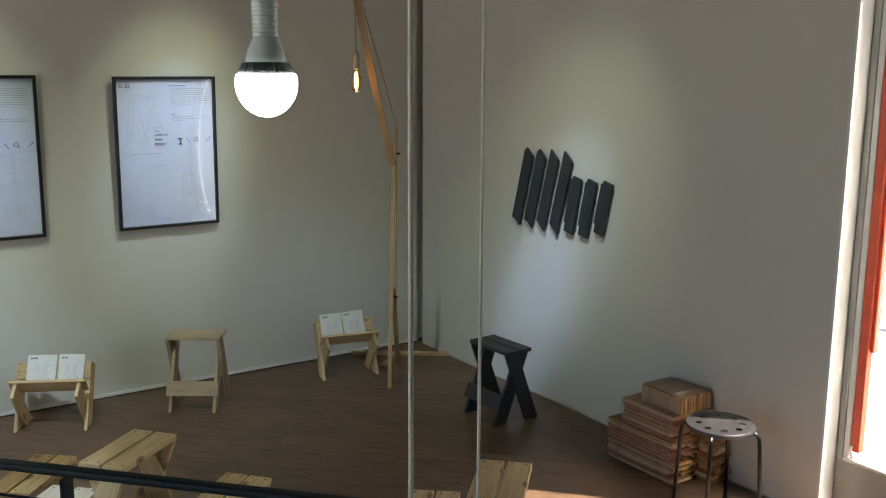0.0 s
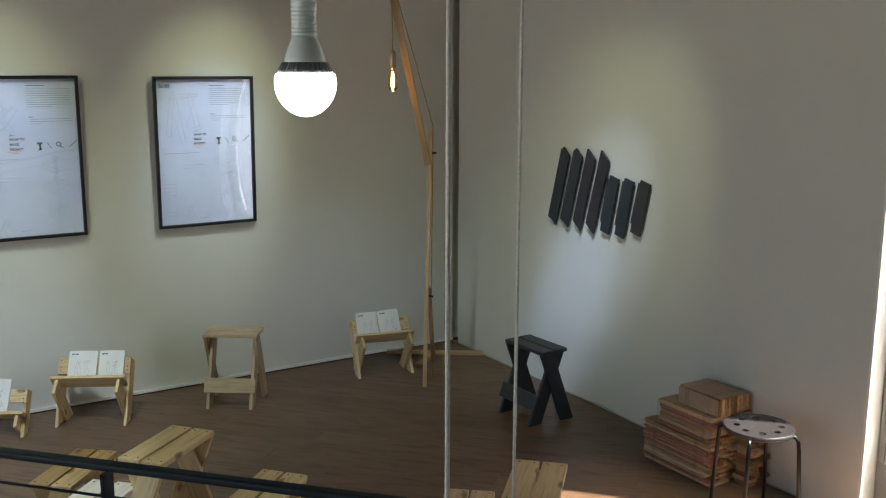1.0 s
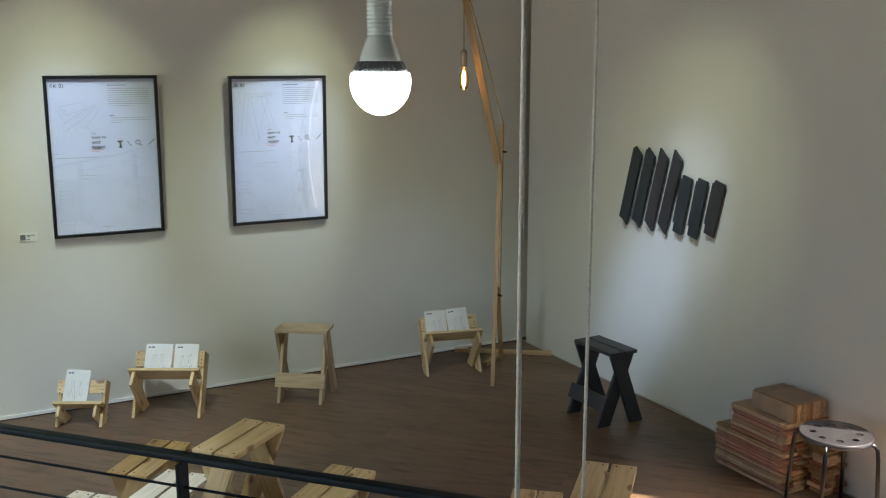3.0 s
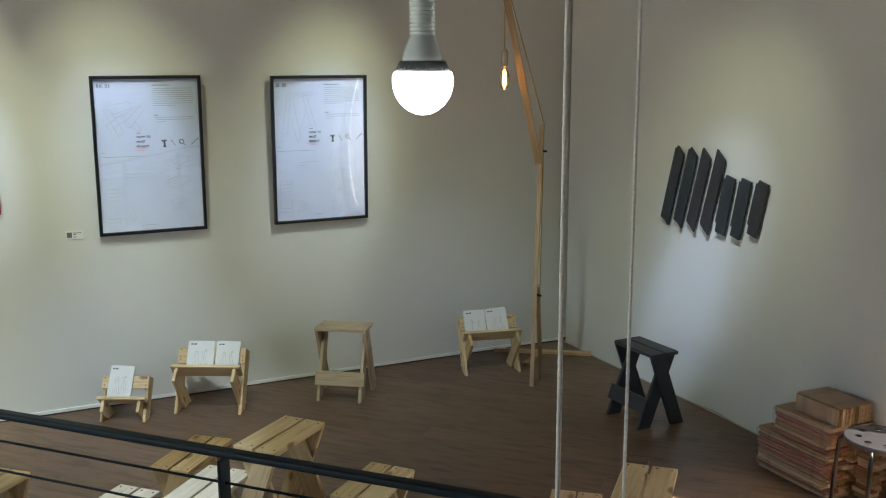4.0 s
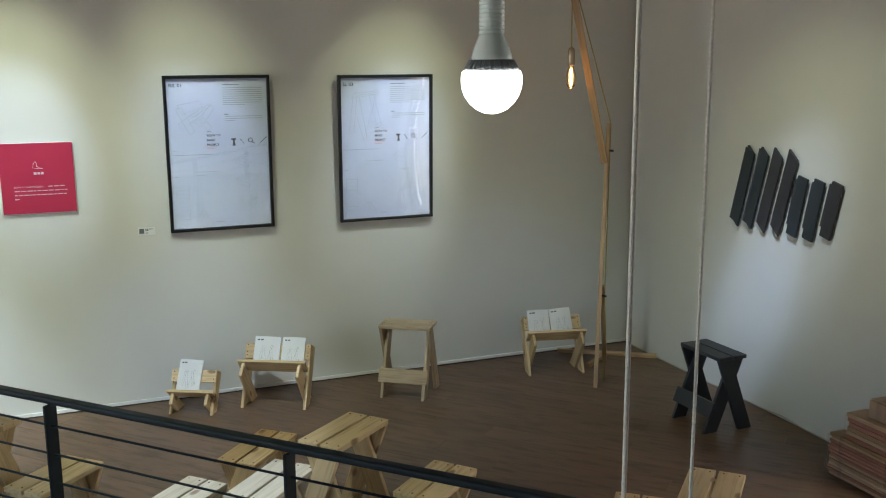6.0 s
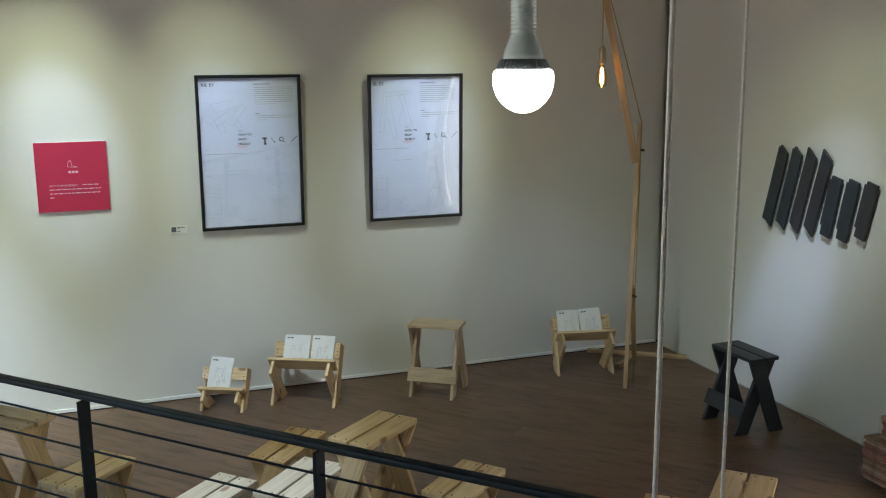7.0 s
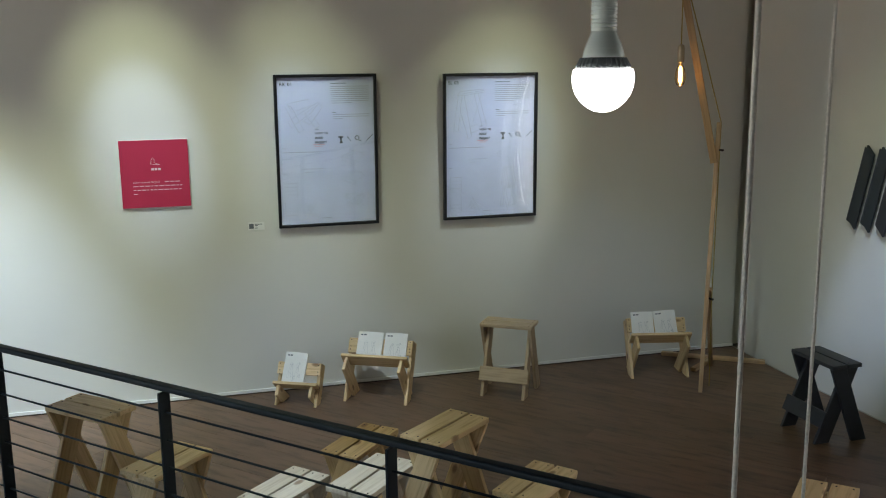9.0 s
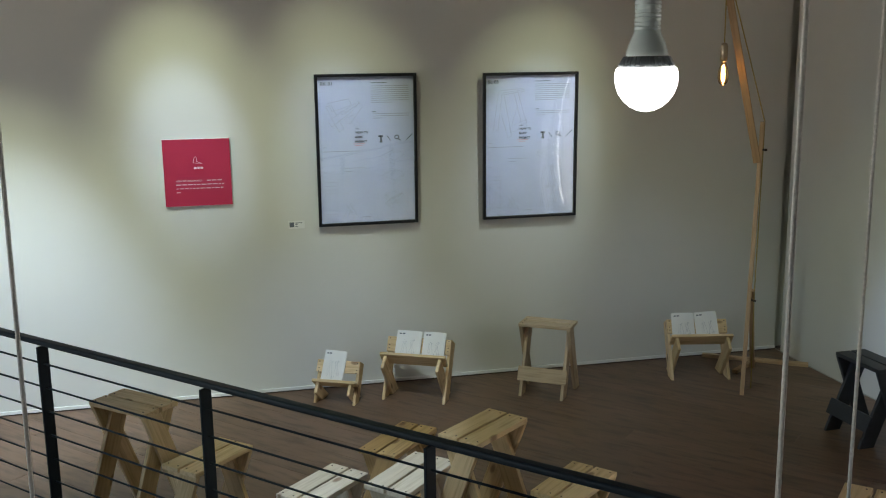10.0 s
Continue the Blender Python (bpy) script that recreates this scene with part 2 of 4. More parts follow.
def tube(points, radius, sides=10):
    """A round bar along points."""
    bm = bmesh.new()
    pts = [Vector(p) for p in points]
    rings = []
    for i, p in enumerate(pts):
        d = (pts[min(i + 1, len(pts) - 1)] - pts[max(i - 1, 0)]).normalized()
        side = d.cross(Vector((0, 0, 1)) if abs(d.z) < 0.9 else Vector((1, 0, 0))).normalized()
        up = side.cross(d)
        rings.append([bm.verts.new(p + radius * (math.cos(2 * math.pi * k / sides) * side + math.sin(2 * math.pi * k / sides) * up)) for k in range(sides)])
    for a, b in zip(rings, rings[1:]):
        for k in range(sides):
            bm.faces.new((a[k], a[(k + 1) % sides], b[(k + 1) % sides], b[k]))
    bm.faces.new(rings[0][::-1])
    bm.faces.new(rings[-1])
    return bm


def strokes(lines, width, lift=0.0):
    """Flat printed lines in the xz plane, facing -y... each a thin raised strip."""
    bm = bmesh.new()
    for (x0, z0), (x1, z1) in lines:
        d = Vector((x1 - x0, 0, z1 - z0))
        if d.length < 1e-5:
            continue
        s = Vector((-d.z, 0, d.x)).normalized() * width / 2
        a, b = Vector((x0, lift, z0)), Vector((x1, lift, z1))
        bm.faces.new([bm.verts.new(p) for p in (a - s, b - s, b + s, a + s)])
    return bm


def lettering(text, size, mat, parent, m, label="", spacing=1.0, bold=0.0, name="lettering"):
    cu = bpy.data.curves.new(name, "FONT")
    cu.body, cu.size, cu.space_character, cu.offset = text, size, spacing, bold
    cu.extrude = 0.0002
    cu.materials.append(mat)
    ob = new(name, cu)
    ob.parent = parent
    ob.matrix_local = m
    return tagged(ob, label)


def wired(points, name, mat, radius, parent=None, label="", category="", sides=8):
    ob = part(name, tube(points, radius, sides), mat, parent, label, smooth=True)
    return tagged(ob, label, category)


# the room
def walls():
    def slab(name, lo, hi, mat, label, category, base=ROOM):
        ob = part(name, span(lo, hi), mat, None, label, base)
        return tagged(ob, label, category, kind="structure")

    t = 0.2
    slab("wall_north", (-0.012, -t, 0), (LEFT + t, 0, TOP), WALLPAINT, "plain off-white painted gallery wall lit by spotlights", "wall")
    # set back to give the wall's end its strip of shade
    slab("wall_corner_shade", (-t - 0.05, -t - 0.02, 0), (-0.012, -0.06, TOP), WALLPAINT, "recess added to darken the end of the white wall", "wall")
    # added slab that keeps sun from leaking in through the corner gap
    slab("wall_corner_closing", (-t - 0.05, -0.06, 0), (-0.15, 0.0595, TOP), WALLPAINT, "slab added to shut the sun out of the gap behind the partition", "wall")
    slab("wall_east", (-t, 0.060, 0), (0, WIN0, TOP), WALLPAINT, "off-white painted partition wall in shade", "wall", EAST)
    slab("wall_east_sill", (-t, WIN0, 0), (-0.105, WIN1, SILL - 0.005), GREYFRAME, "low grey panel below the shop window", "wall", EAST)
    slab("wall_east_lintel", (-t, WIN0, LINTEL), (0, WIN1, TOP), WALLPAINT, "off-white wall above the shop window", "wall", EAST)
    slab("wall_east_end", (-t, WIN1, 0), (0, NEAR, TOP), WALLPAINT, "off-white wall beside the shop window", "wall", EAST)
    slab("wall_south", (-t - 0.1, NEAR, 0), (LEFT + t, NEAR + t, TOP), WALLPAINT, "plain off-white wall closing the room", "wall")
    for name, lo, hi in (("wall_west", (0, 0), (1.4, TOP)), ("wall_west_end", (6.4, 0), (NEAR, TOP)), ("wall_west_sill", (1.4, 0), (6.4, 0.4)), ("wall_west_lintel", (1.4, 2.8), (6.4, TOP))):
        slab(name, (LEFT, lo[0], lo[1]), (LEFT + t, hi[0], hi[1]), WALLPAINT, "plain off-white wall round the side window", "wall")
    slab("ceiling", (-t - 0.1, -t - 0.02, TOP), (LEFT + t, NEAR + t, TOP + 0.15), CEILPAINT, "plain pale ceiling above the exhibition room", "ceiling")
    slab("baseboard", (-0.012, 0.0, 0.008), (LEFT, 0.010, 0.027), WHITEPAINT, "thin white skirting strip along the wall", "baseboard")
    # solid strip, dark in colour to draw the shadow line below the skirting
    slab("trim", (-0.012, 0.0, 0.0), (LEFT, 0.006, 0.008), SUBFLOOR, "dark strip coloured as the shadow under the white skirting", "trim")


walls()
floor = tagged(part("floor", span((-0.25, -0.22, -0.12), (LEFT + 0.2, NEAR + 0.2, -0.006)), SUBFLOOR, None, "", ROOM),
               "dark brown wood-look plank floor with a dull sheen", "floor", kind="structure")

# outside the shop window
ground = tagged(part("ground", block(400, 400, 0.3), CONCRETE, None, "", pose(60, 60, -0.30)), "sunlit pale paved ground outside the window", "ground", kind="structure")


def window():
    w = thing("window_1", EAST, "tall shop window with white and grey frame and red outer post", "window", kind="structure")
    part("window_jamb", span((-0.098, WIN0 - 0.012, 0.0), (0.003, WIN0 + 0.003, LINTEL), 0.002), WHITEPAINT, w, "white sunlit reveal board")
    part("window_frame", span((-0.150, WIN0 + 0.004, SILL), (-0.100, WIN0 + 0.036, LINTEL), 0.003), GREYFRAME, w, "grey metal frame")
    part("window_bead", span((-0.142, WIN0 + 0.0365, SILL + 0.012), (-0.106, WIN0 + 0.064, LINTEL), 0.002), WHITEPAINT, w, "white glazing bead")
    part("door_stile", span((-0.150, WIN0 + 0.0645, 0.335), (-0.110, WIN0 + 0.108, LINTEL), 0.003), REDPAINT, w, "chipped red painted stile")
    part("door_batten", span((-0.160, WIN0 + 0.110, 0.81), (-0.125, WIN0 + 0.126, LINTEL), 0.003), REDPAINT, w, "red painted batten")
    part("hook", tube([(-0.108, WIN0 + 0.075, 0.36), (-0.098, WIN0 + 0.075, 0.335), (-0.10, WIN0 + 0.085, 0.312), (-0.112, WIN0 + 0.095, 0.315)], 0.006), WHITEPAINT, w, "white metal hook")
    part("window_sill", span((-0.19, WIN0 + 0.037, SILL - 0.004), (-0.10, WIN1, SILL + 0.012), 0.003), WHITEPAINT, w, "white window sill")
    part("window_head", span((-0.15, WIN0 + 0.11, LINTEL - 0.05), (-0.10, WIN1, LINTEL), 0.003), GREYFRAME, w)
    for v in (WIN0 + 0.955, WIN1 - 0.06):
        part("mullion", span((-0.15, v, SILL + 0.012), (-0.10, v + (0.06 if v > WIN1 - 0.1 else 0.025), LINTEL - 0.05), 0.003), GREYFRAME, w)
    # unseen bars, added to split the poster's reflection of the daylight into streaks
    for v in (4.465, 4.520, 4.575, 4.635, 4.695):
        part("streak_bar", tube([(-0.075, v, SILL + 0.03), (-0.075, v, LINTEL - 0.05)], 0.010, 8), RAILSTEEL, w, "thin dark upright bar added to split the window's reflection", smooth=True)
    p = part("pane", span((-0.118, WIN0 + 0.143, SILL + 0.012), (-0.114, WIN0 + 0.954, LINTEL - 0.05)), PANEGLASS, w)
    p.visible_shadow = False


window()


def side_window():
    w = thing("window_2", ROOM, "wide side window with grey frame", "window", kind="structure")
    for v in (1.4, 3.87, 6.34):
        part("mullion", span((LEFT + 0.06, v, 0.4), (LEFT + 0.12, v + 0.06, 2.8), 0.003), GREYFRAME, w)
    for z in (0.4, 2.75):
        part("window_rail", span((LEFT + 0.065, 1.46, z), (LEFT + 0.115, 6.34, z + 0.05), 0.003), GREYFRAME, w)


side_window()


def shopfront():
    """A white clapboard house across the way, with painted bands."""
    h = thing("clapboard_house", axes((6.2, 10.9, -0.15), (0.88, -0.47, 0), (0, 0, 1)), "white clapboard house across the paving with painted bands", "house")
    for i in range(26):
        z = 0.12 * i
        mat = TEAL if i in (5, 6) else PINK if i == 4 else BLACKPAINT if i == 0 else SIDING
        plank("clapboard", 6.0, 0.118, 0.03, h, mat, pose(0, 0.006, z + 0.06, 84, 0, 0))
    part("wall_core", span((-3.0, 0.03, 0), (3.0, 3.0, 3.2)), SIDING, h)


shopfront()


def red_bench():
    h = thing("garden_bench", axes((4.15, 7.55, -0.15), (0.9, -0.42, 0), (0, 0, 1)), "red painted slatted bench on the paving outside", "bench")
    for z, y in ((0.42, 0.0), (0.72, 0.22), (0.88, 0.25)):
        part("slat", span((-0.2, y, z), (1.4, y + 0.08 if z < 0.5 else y + 0.03, z + 0.05), 0.005), REDPAINT, h)
    for x in (-0.12, 1.3):
        part("leg", span((x, 0.0, 0), (x + 0.06, 0.06, 0.42), 0.004), REDPAINT, h)
        part("back_leg", span((x, 0.25, 0), (x + 0.06, 0.31, 0.95), 0.004), REDPAINT, h)


red_bench()

# stools


def x_end(parent, x, h, half_top, half_foot, width, thick, mat, part_label=""):
    """Two crossing legs in the plane across the stool at x."""
    out = math.copysign(thick / 2 + 0.0006, x)
    for sign, dx in ((1, out), (-1, -out)):
        bottom, top = Vector((x + dx, sign * half_foot, 0)), Vector((x + dx, -sign * half_top, h))
        d = (top - bottom).normalized()
        m = axes((bottom + top) / 2, d, (1, 0, 0))
        e = Vector((m[0][1], m[1][1], m[2][1]))
        plank("leg", (top - bottom).length, width, thick, parent, mat, m, skew=-e.z / d.z, label=part_label)


def screws(parent, spots, r=0.0035):
    key = "screw"
    if key not in MESHES:
        MESHES[key] = tidy(turned([(r, -0.001), (r, 0.0012), (r * 0.5, 0.0018)], 8), "screw", SCREW)
    for p in spots:
        part("screw", MESHES[key], SCREW, parent, "", pose(*p))


def stool(m, length, width, h, mat, label, group="", leg_mat=None, stretcher=True):
    s = thing("stool", m, label, "stool", group)
    t, gap = 0.021, 0.011
    pw = (width - gap) / 2
    leg_mat = leg_mat or mat
    for sign in (-1, 1):
        y = sign * (pw + gap) / 2
        p = plank("top_plank", length, pw, t, s, mat, pose(0, y, h - t / 2))
        screws(p, [(sx * (length / 2 - 0.022), sy * pw * 0.30, t / 2) for sx in (-1, 1) for sy in (-1, 1)])
    half = width / 4 + 0.001
    foot = 0.385 * (h - t) - half
    lean = math.atan2(foot + half, h - t)
    lw, lt = 2 * half * math.cos(lean) - 0.003, 0.020
    for sx in (-1, 1):
        x_end(s, sx * (length / 2 - 0.024), h - t - 0.001, half, foot, lw, lt, leg_mat)
    if stretcher:
        z = 0.138
        yc = -foot + (foot + half) * z / (h - t) - lw / 2 / math.cos(lean) - 0.011
        plank("stretcher", length - 0.02, 0.09, 0.019, s, leg_mat, axes((0, yc, z), (1, 0, 0), (0, -math.cos(lean), math.sin(lean))))
    return s


def between(p, q, z=0.0):
    """A pose at the middle of p and q, its x from p to q."""
    a, b = Vector((p[0], p[1], z)), Vector((q[0], q[1], z))
    return axes((a + b) / 2, b - a, (0, 0, 1))


def on_floor(cx, cy, angle):
    return pose(cx, cy, 0, 0, 0, angle)


FRONT = "stools behind the railing"
stool(on_floor(-2.682, 3.113, -9.5), 0.335, 0.19, 0.65, PINE, "tall pine stool with crossed legs and two-plank seat", FRONT)
stool(on_floor(-2.328, 3.129, 80.3), 0.336, 0.194, 0.45, PINE, "low pine stool with crossed legs and two-plank seat", FRONT)
stool(on_floor(-1.667, 3.610, 82.5), 0.365, 0.184, 0.428, PINE_DARK, "low honey-coloured pine stool with knotty two-plank seat", FRONT)
stool(on_floor(-1.410, 3.152, 80), 0.355, 0.194, 0.50, PINE_LIT, "pine stool with knotty two-plank seat, colour paled for bright light", FRONT)
stool(on_floor(-1.177, 3.341, 73.5), 0.342, 0.19, 0.65, PINE, "tall pine stool with crossed legs and two-plank seat", FRONT)
stool(on_floor(-0.822, 3.39, 75), 0.337, 0.197, 0.45, PINE, "low pine stool with crossed legs and two-plank seat", FRONT)
stool(on_floor(0.194, 3.073, 79.5), 0.345, 0.188, 0.65, PINE, "tall pine stool with clean two-plank seat near the sun patch", FRONT)
stool(on_floor(-0.050, 3.256, 84), 0.335, 0.19, 0.45, PINE, "low pine stool with clean two-plank seat", FRONT)
stool(on_floor(-1.738, 3.045, 78), 0.335, 0.186, 0.45, PINE_LIT, "pine stool with knotty two-plank seat, colour paled for bright light", FRONT)

mw = between(room(2.047, 0.405), room(1.777, 0.595))
stool(Matrix.Translation((mw.to_3x3() @ Vector((0, 0.102, 0)))) @ mw, 0.335, 0.178, 0.451, PINE_SHADED, "pine stool with crossed legs and low stretcher by the wall")
mw = between(room(0.513, 1.418), room(0.500, 1.756))
stool(Matrix.Translation((mw.to_3x3() @ Vector((0, 0.095, 0)))) @ mw, 0.345, 0.19, 0.443, BLACKPAINT, "black-stained wooden stool with crossed legs and two-plank seat")

# book racks


def booklet(m, w, h, label):
    """A thin softback propped up in a rack, front cover towards -y."""
    b = thing("booklet", m, label, "booklet")
    bm = bmesh.new()
    cols = 8
    grid = []
    for back in (0, 1):
        for i in range(cols + 1):
            u = i / cols
            y = -0.010 * math.sin(u * math.pi) * (1 - back) + 0.006 * back - 0.008 * u * (1 - back)
            grid.append([bm.verts.new((-w / 2 + u * w, y, z)) for z in (0, h)])
    n = cols + 1
    for i in range(cols):
        bm.faces.new((grid[i][0], grid[i + 1][0], grid[i + 1][1], grid[i][1]))
        bm.faces.new((grid[n + i][0], grid[n + i][1], grid[n + i + 1][1], grid[n + i + 1][0]))
        bm.faces.new((grid[i][1], grid[i + 1][1], grid[n + i + 1][1], grid[n + i][1]))
        bm.faces.new((grid[i][0], grid[n + i][0], grid[n + i + 1][0], grid[i + 1][0]))
    bm.faces.new((grid[0][0], grid[0][1], grid[n][1], grid[n][0]))
    bm.faces.new((grid[cols][0], grid[2 * n - 1][0], grid[2 * n - 1][1], grid[cols][1]))
    part("page_block", bm, BOOKPAPER, b)

    def face(x):
        u = x / w + 0.5
        return -0.010 * math.sin(u * math.pi) - 0.008 * u - 0.0008

    def bars(lines, width, mat, name):
        bm2 = strokes(lines, width)
        for v in bm2.verts:
            v.co.y = face(v.co.x)
        part(name, bm2, mat, b)

    bars([((-w * 0.40, h * 0.90), (-w * 0.30, h * 0.90)), ((-w * 0.27, h * 0.90), (-w * 0.16, h * 0.90))], 0.008, INKGREY, "printed_heading")
    k = []
    for (a0, c0), (a1, c1) in stool_sketch(0.62 * w):
        k.append(((a0, c0 + h * 0.42), (a1, c1 + h * 0.42)))
    bars(k, 0.0008, INKPALE, "printed_sketch")
    return b


def iso(p):
    x, y, z = p
    return (0.90 * x + 0.42 * y, z - 0.16 * x + 0.26 * y)


def box_edges(c, s):
    pts = [(c[0] + i * s[0] / 2, c[1] + j * s[1] / 2, c[2] + k * s[2] / 2) for i in (-1, 1) for j in (-1, 1) for k in (-1, 1)]
    return [(pts[i], pts[j]) for i in range(8) for j in range(i + 1, 8) if bin(i ^ j).count("1") == 1]


def stool_sketch(size):
    """Line drawing of a crossed-leg stool seen from its end, centred."""
    runs = [((-62, 84), (-48, 102), (66, 112), (74, 98), (-34, 82), (-62, 84)), ((-34, 82), (-32, 92), (70, 106)), ((-56, 82), (-80, -86), (-56, -84), (-38, 80)),
            ((-40, -10), (-6, -124), (12, -112), (-26, 78)), ((22, 92), (42, 96), (84, -52), (62, -60), (22, 92)), ((60, 96), (12, -62)), ((2, -68), (86, -36), (88, -66), (6, -98), (2, -68))]
    k = size / 180
    return [((a[0] * k, a[1] * k), (b[0] * k, b[1] * k)) for run in runs for a, b in zip(run, run[1:])]


def tray_sketch(size):
    """Line drawing of one assembly step: two crossing boards with short legs."""
    runs = [((-60, 10), (-5, 36), (12, 30), (-42, 2), (-60, 10)), ((-42, 2), (8, -18), (62, 12), (48, 18)), ((8, -18), (8, -40)), ((-60, 10), (-60, -8), (8, -40)), ((-5, 36), (0, 44), (52, 24))]
    k = size / 120
    return [((a[0] * k, a[1] * k), (b[0] * k, b[1] * k)) for run in runs for a, b in zip(run, run[1:])]


def rack_sketch(size):
    """Line drawing of a crossed-plank book rack, centred."""
    quads = [((-45, 35), (15, 47), (23, 29), (-33, 11)), ((-51, 25), (-35, 29), (-1, -39), (-15, -47)),
             ((-45, -17), (-1, 15), (9, 0), (-35, -32)), ((-1, -15), (45, 35), (55, 25), (17, -25)),
             ((12, -7), (35, -37), (45, -27), (24, 0)), ((-8, 8), (42, 38), (45, 33), (-5, 2))]
    k = size / 112
    return [((x0 * k, z0 * k), (x1 * k, z1 * k)) for q in quads for (x0, z0), (x1, z1) in zip(q, q[1:] + q[:1])]


def rack(m, length, front, back, depth, label, board=0.095, w=0.092):
    """A trough of crossed planks: front board and back board on two X-shaped ends."""
    r = thing("book_rack", m, label, "book rack", "book racks along the wall")
    t = 0.019
    f0, f1 = Vector((0, depth, 0)), Vector((0, *front))      # plank up to the front
    b0, b1 = Vector((0, 0.035, 0)), Vector((0, *back))       # plank up to the back
    for sx in (-1, 1):
        for (p, q), dx in (((f0, f1), -t / 2 - 0.0006), ((b0, b1), t / 2 + 0.0006)):
            off = Vector((sx * (length / 2 - t - 0.002) + dx * sx, 0, 0))
            d = (q - p).normalized()
            mm = axes((p + q) / 2 + off, d, (1, 0, 0))
            e = Vector((mm[0][1], mm[1][1], mm[2][1]))
            # feet are cut level, upper ends square
            key = ("side", round((q - p).length, 4), w, round(e.z / d.z, 3))
            if key not in MESHES:
                bm = block((q - p).length, w, t, 0)
                for v in bm.verts:
                    if v.co.x < 0:
                        v.co.x -= e.z / d.z * v.co.y
                bmesh.ops.bevel(bm, geom=bm.edges[:], offset=0.002, segments=1, affect="EDGES")
                MESHES[key] = tidy(bm, "side_plank", PINE)
            part("side_plank", MESHES[key], PINE, r, "", mm)
    d = (f0 - f1).normalized()
    n = Vector((0, -d.z, d.y))
    c = f1 + d * (board / 2 - 0.012) + n * (w / 2 + t / 2 + 0.001)
    plank("front_board", length + 0.010, board, t, r, PINE, axes(c, (1, 0, 0), n))
    d2 = (b0 - b1).normalized()
    n2 = Vector((0, d2.z, -d2.y))
    c2 = b1 + d2 * (board / 2 + 0.004) + n2 * (w / 2 + t / 2 + 0.001)
    plank("back_board", length + 0.004, board, t, r, PINE, axes(c2, (1, 0, 0), n2))
    for sx in (-1, 1):
        for k in (0.016, 0.058, 0.078):
            pos = b1 + d2 * k + n2 * (w / 2 + t + 0.001) + Vector((sx * (length / 2 - 0.014), 0, 0))
            part("screw", MESHES["screw"], SCREW, r, "", axes(pos, (1, 0, 0), n2))
        pos = f1 + d * 0.02 + n * (w / 2 + t + 0.001) + Vector((sx * (length / 2 - 0.014), 0, 0))
        part("screw", MESHES["screw"], SCREW, r, "", axes(pos, (1, 0, 0), n))
    return b1, d2, n2, w


def rack_with_books(m, length, front, back, depth, label, books, w=0.092, board=0.095):
    b1, d2, n2, w = rack(m, length, front, back, depth, label, board, w)
    lean = math.degrees(math.atan2(-d2.y, -d2.z))
    for x, bw, h, above, tilt, text in books:
        foot = b1 + d2 * (h - above) + n2 * (w / 2 + 0.027)
        booklet(m @ Matrix.Translation((x, foot.y, foot.z)) @ pose(0, 0, 0, -lean, 0, 0) @ pose(0, 0, 0, 0, tilt, 0), bw, h, text)


def feet(p, q, lift=0.0):
    return between(room(*p), room(*q))


rack_with_books(feet((3.312, 0.253), (3.086, 0.370)), 0.275, (-0.020, 0.105), (0.155, 0.225), 0.110, "small pine book rack with crossed sides by the wall",
                [(-0.030, 0.145, 0.205, 0.055, 3, "thin white booklet propped in the small rack")], 0.07, 0.075)
rack_with_books(feet((2.893, 0.297), (2.540, 0.486)), 0.410, (-0.048, 0.258), (0.215, 0.335), 0.150, "large pine book rack with crossed sides by the wall",
                [(-0.068, 0.165, 0.205, 0.035, 1, "white booklet with loose leaf propped in the rack"), (0.098, 0.145, 0.205, 0.035, 1, "white booklet propped in the rack")])
rack_with_books(feet((1.012, 0.432), (0.632, 0.520)), 0.390, (-0.048, 0.258), (0.215, 0.338), 0.165, "pine book rack with crossed sides beside the floor lamp",
                [(-0.094, 0.145, 0.205, 0.035, 0, "white booklet propped in the rack"), (0.066, 0.145, 0.205, 0.042, -3, "white booklet propped in the rack")])

# the wooden floor lamp


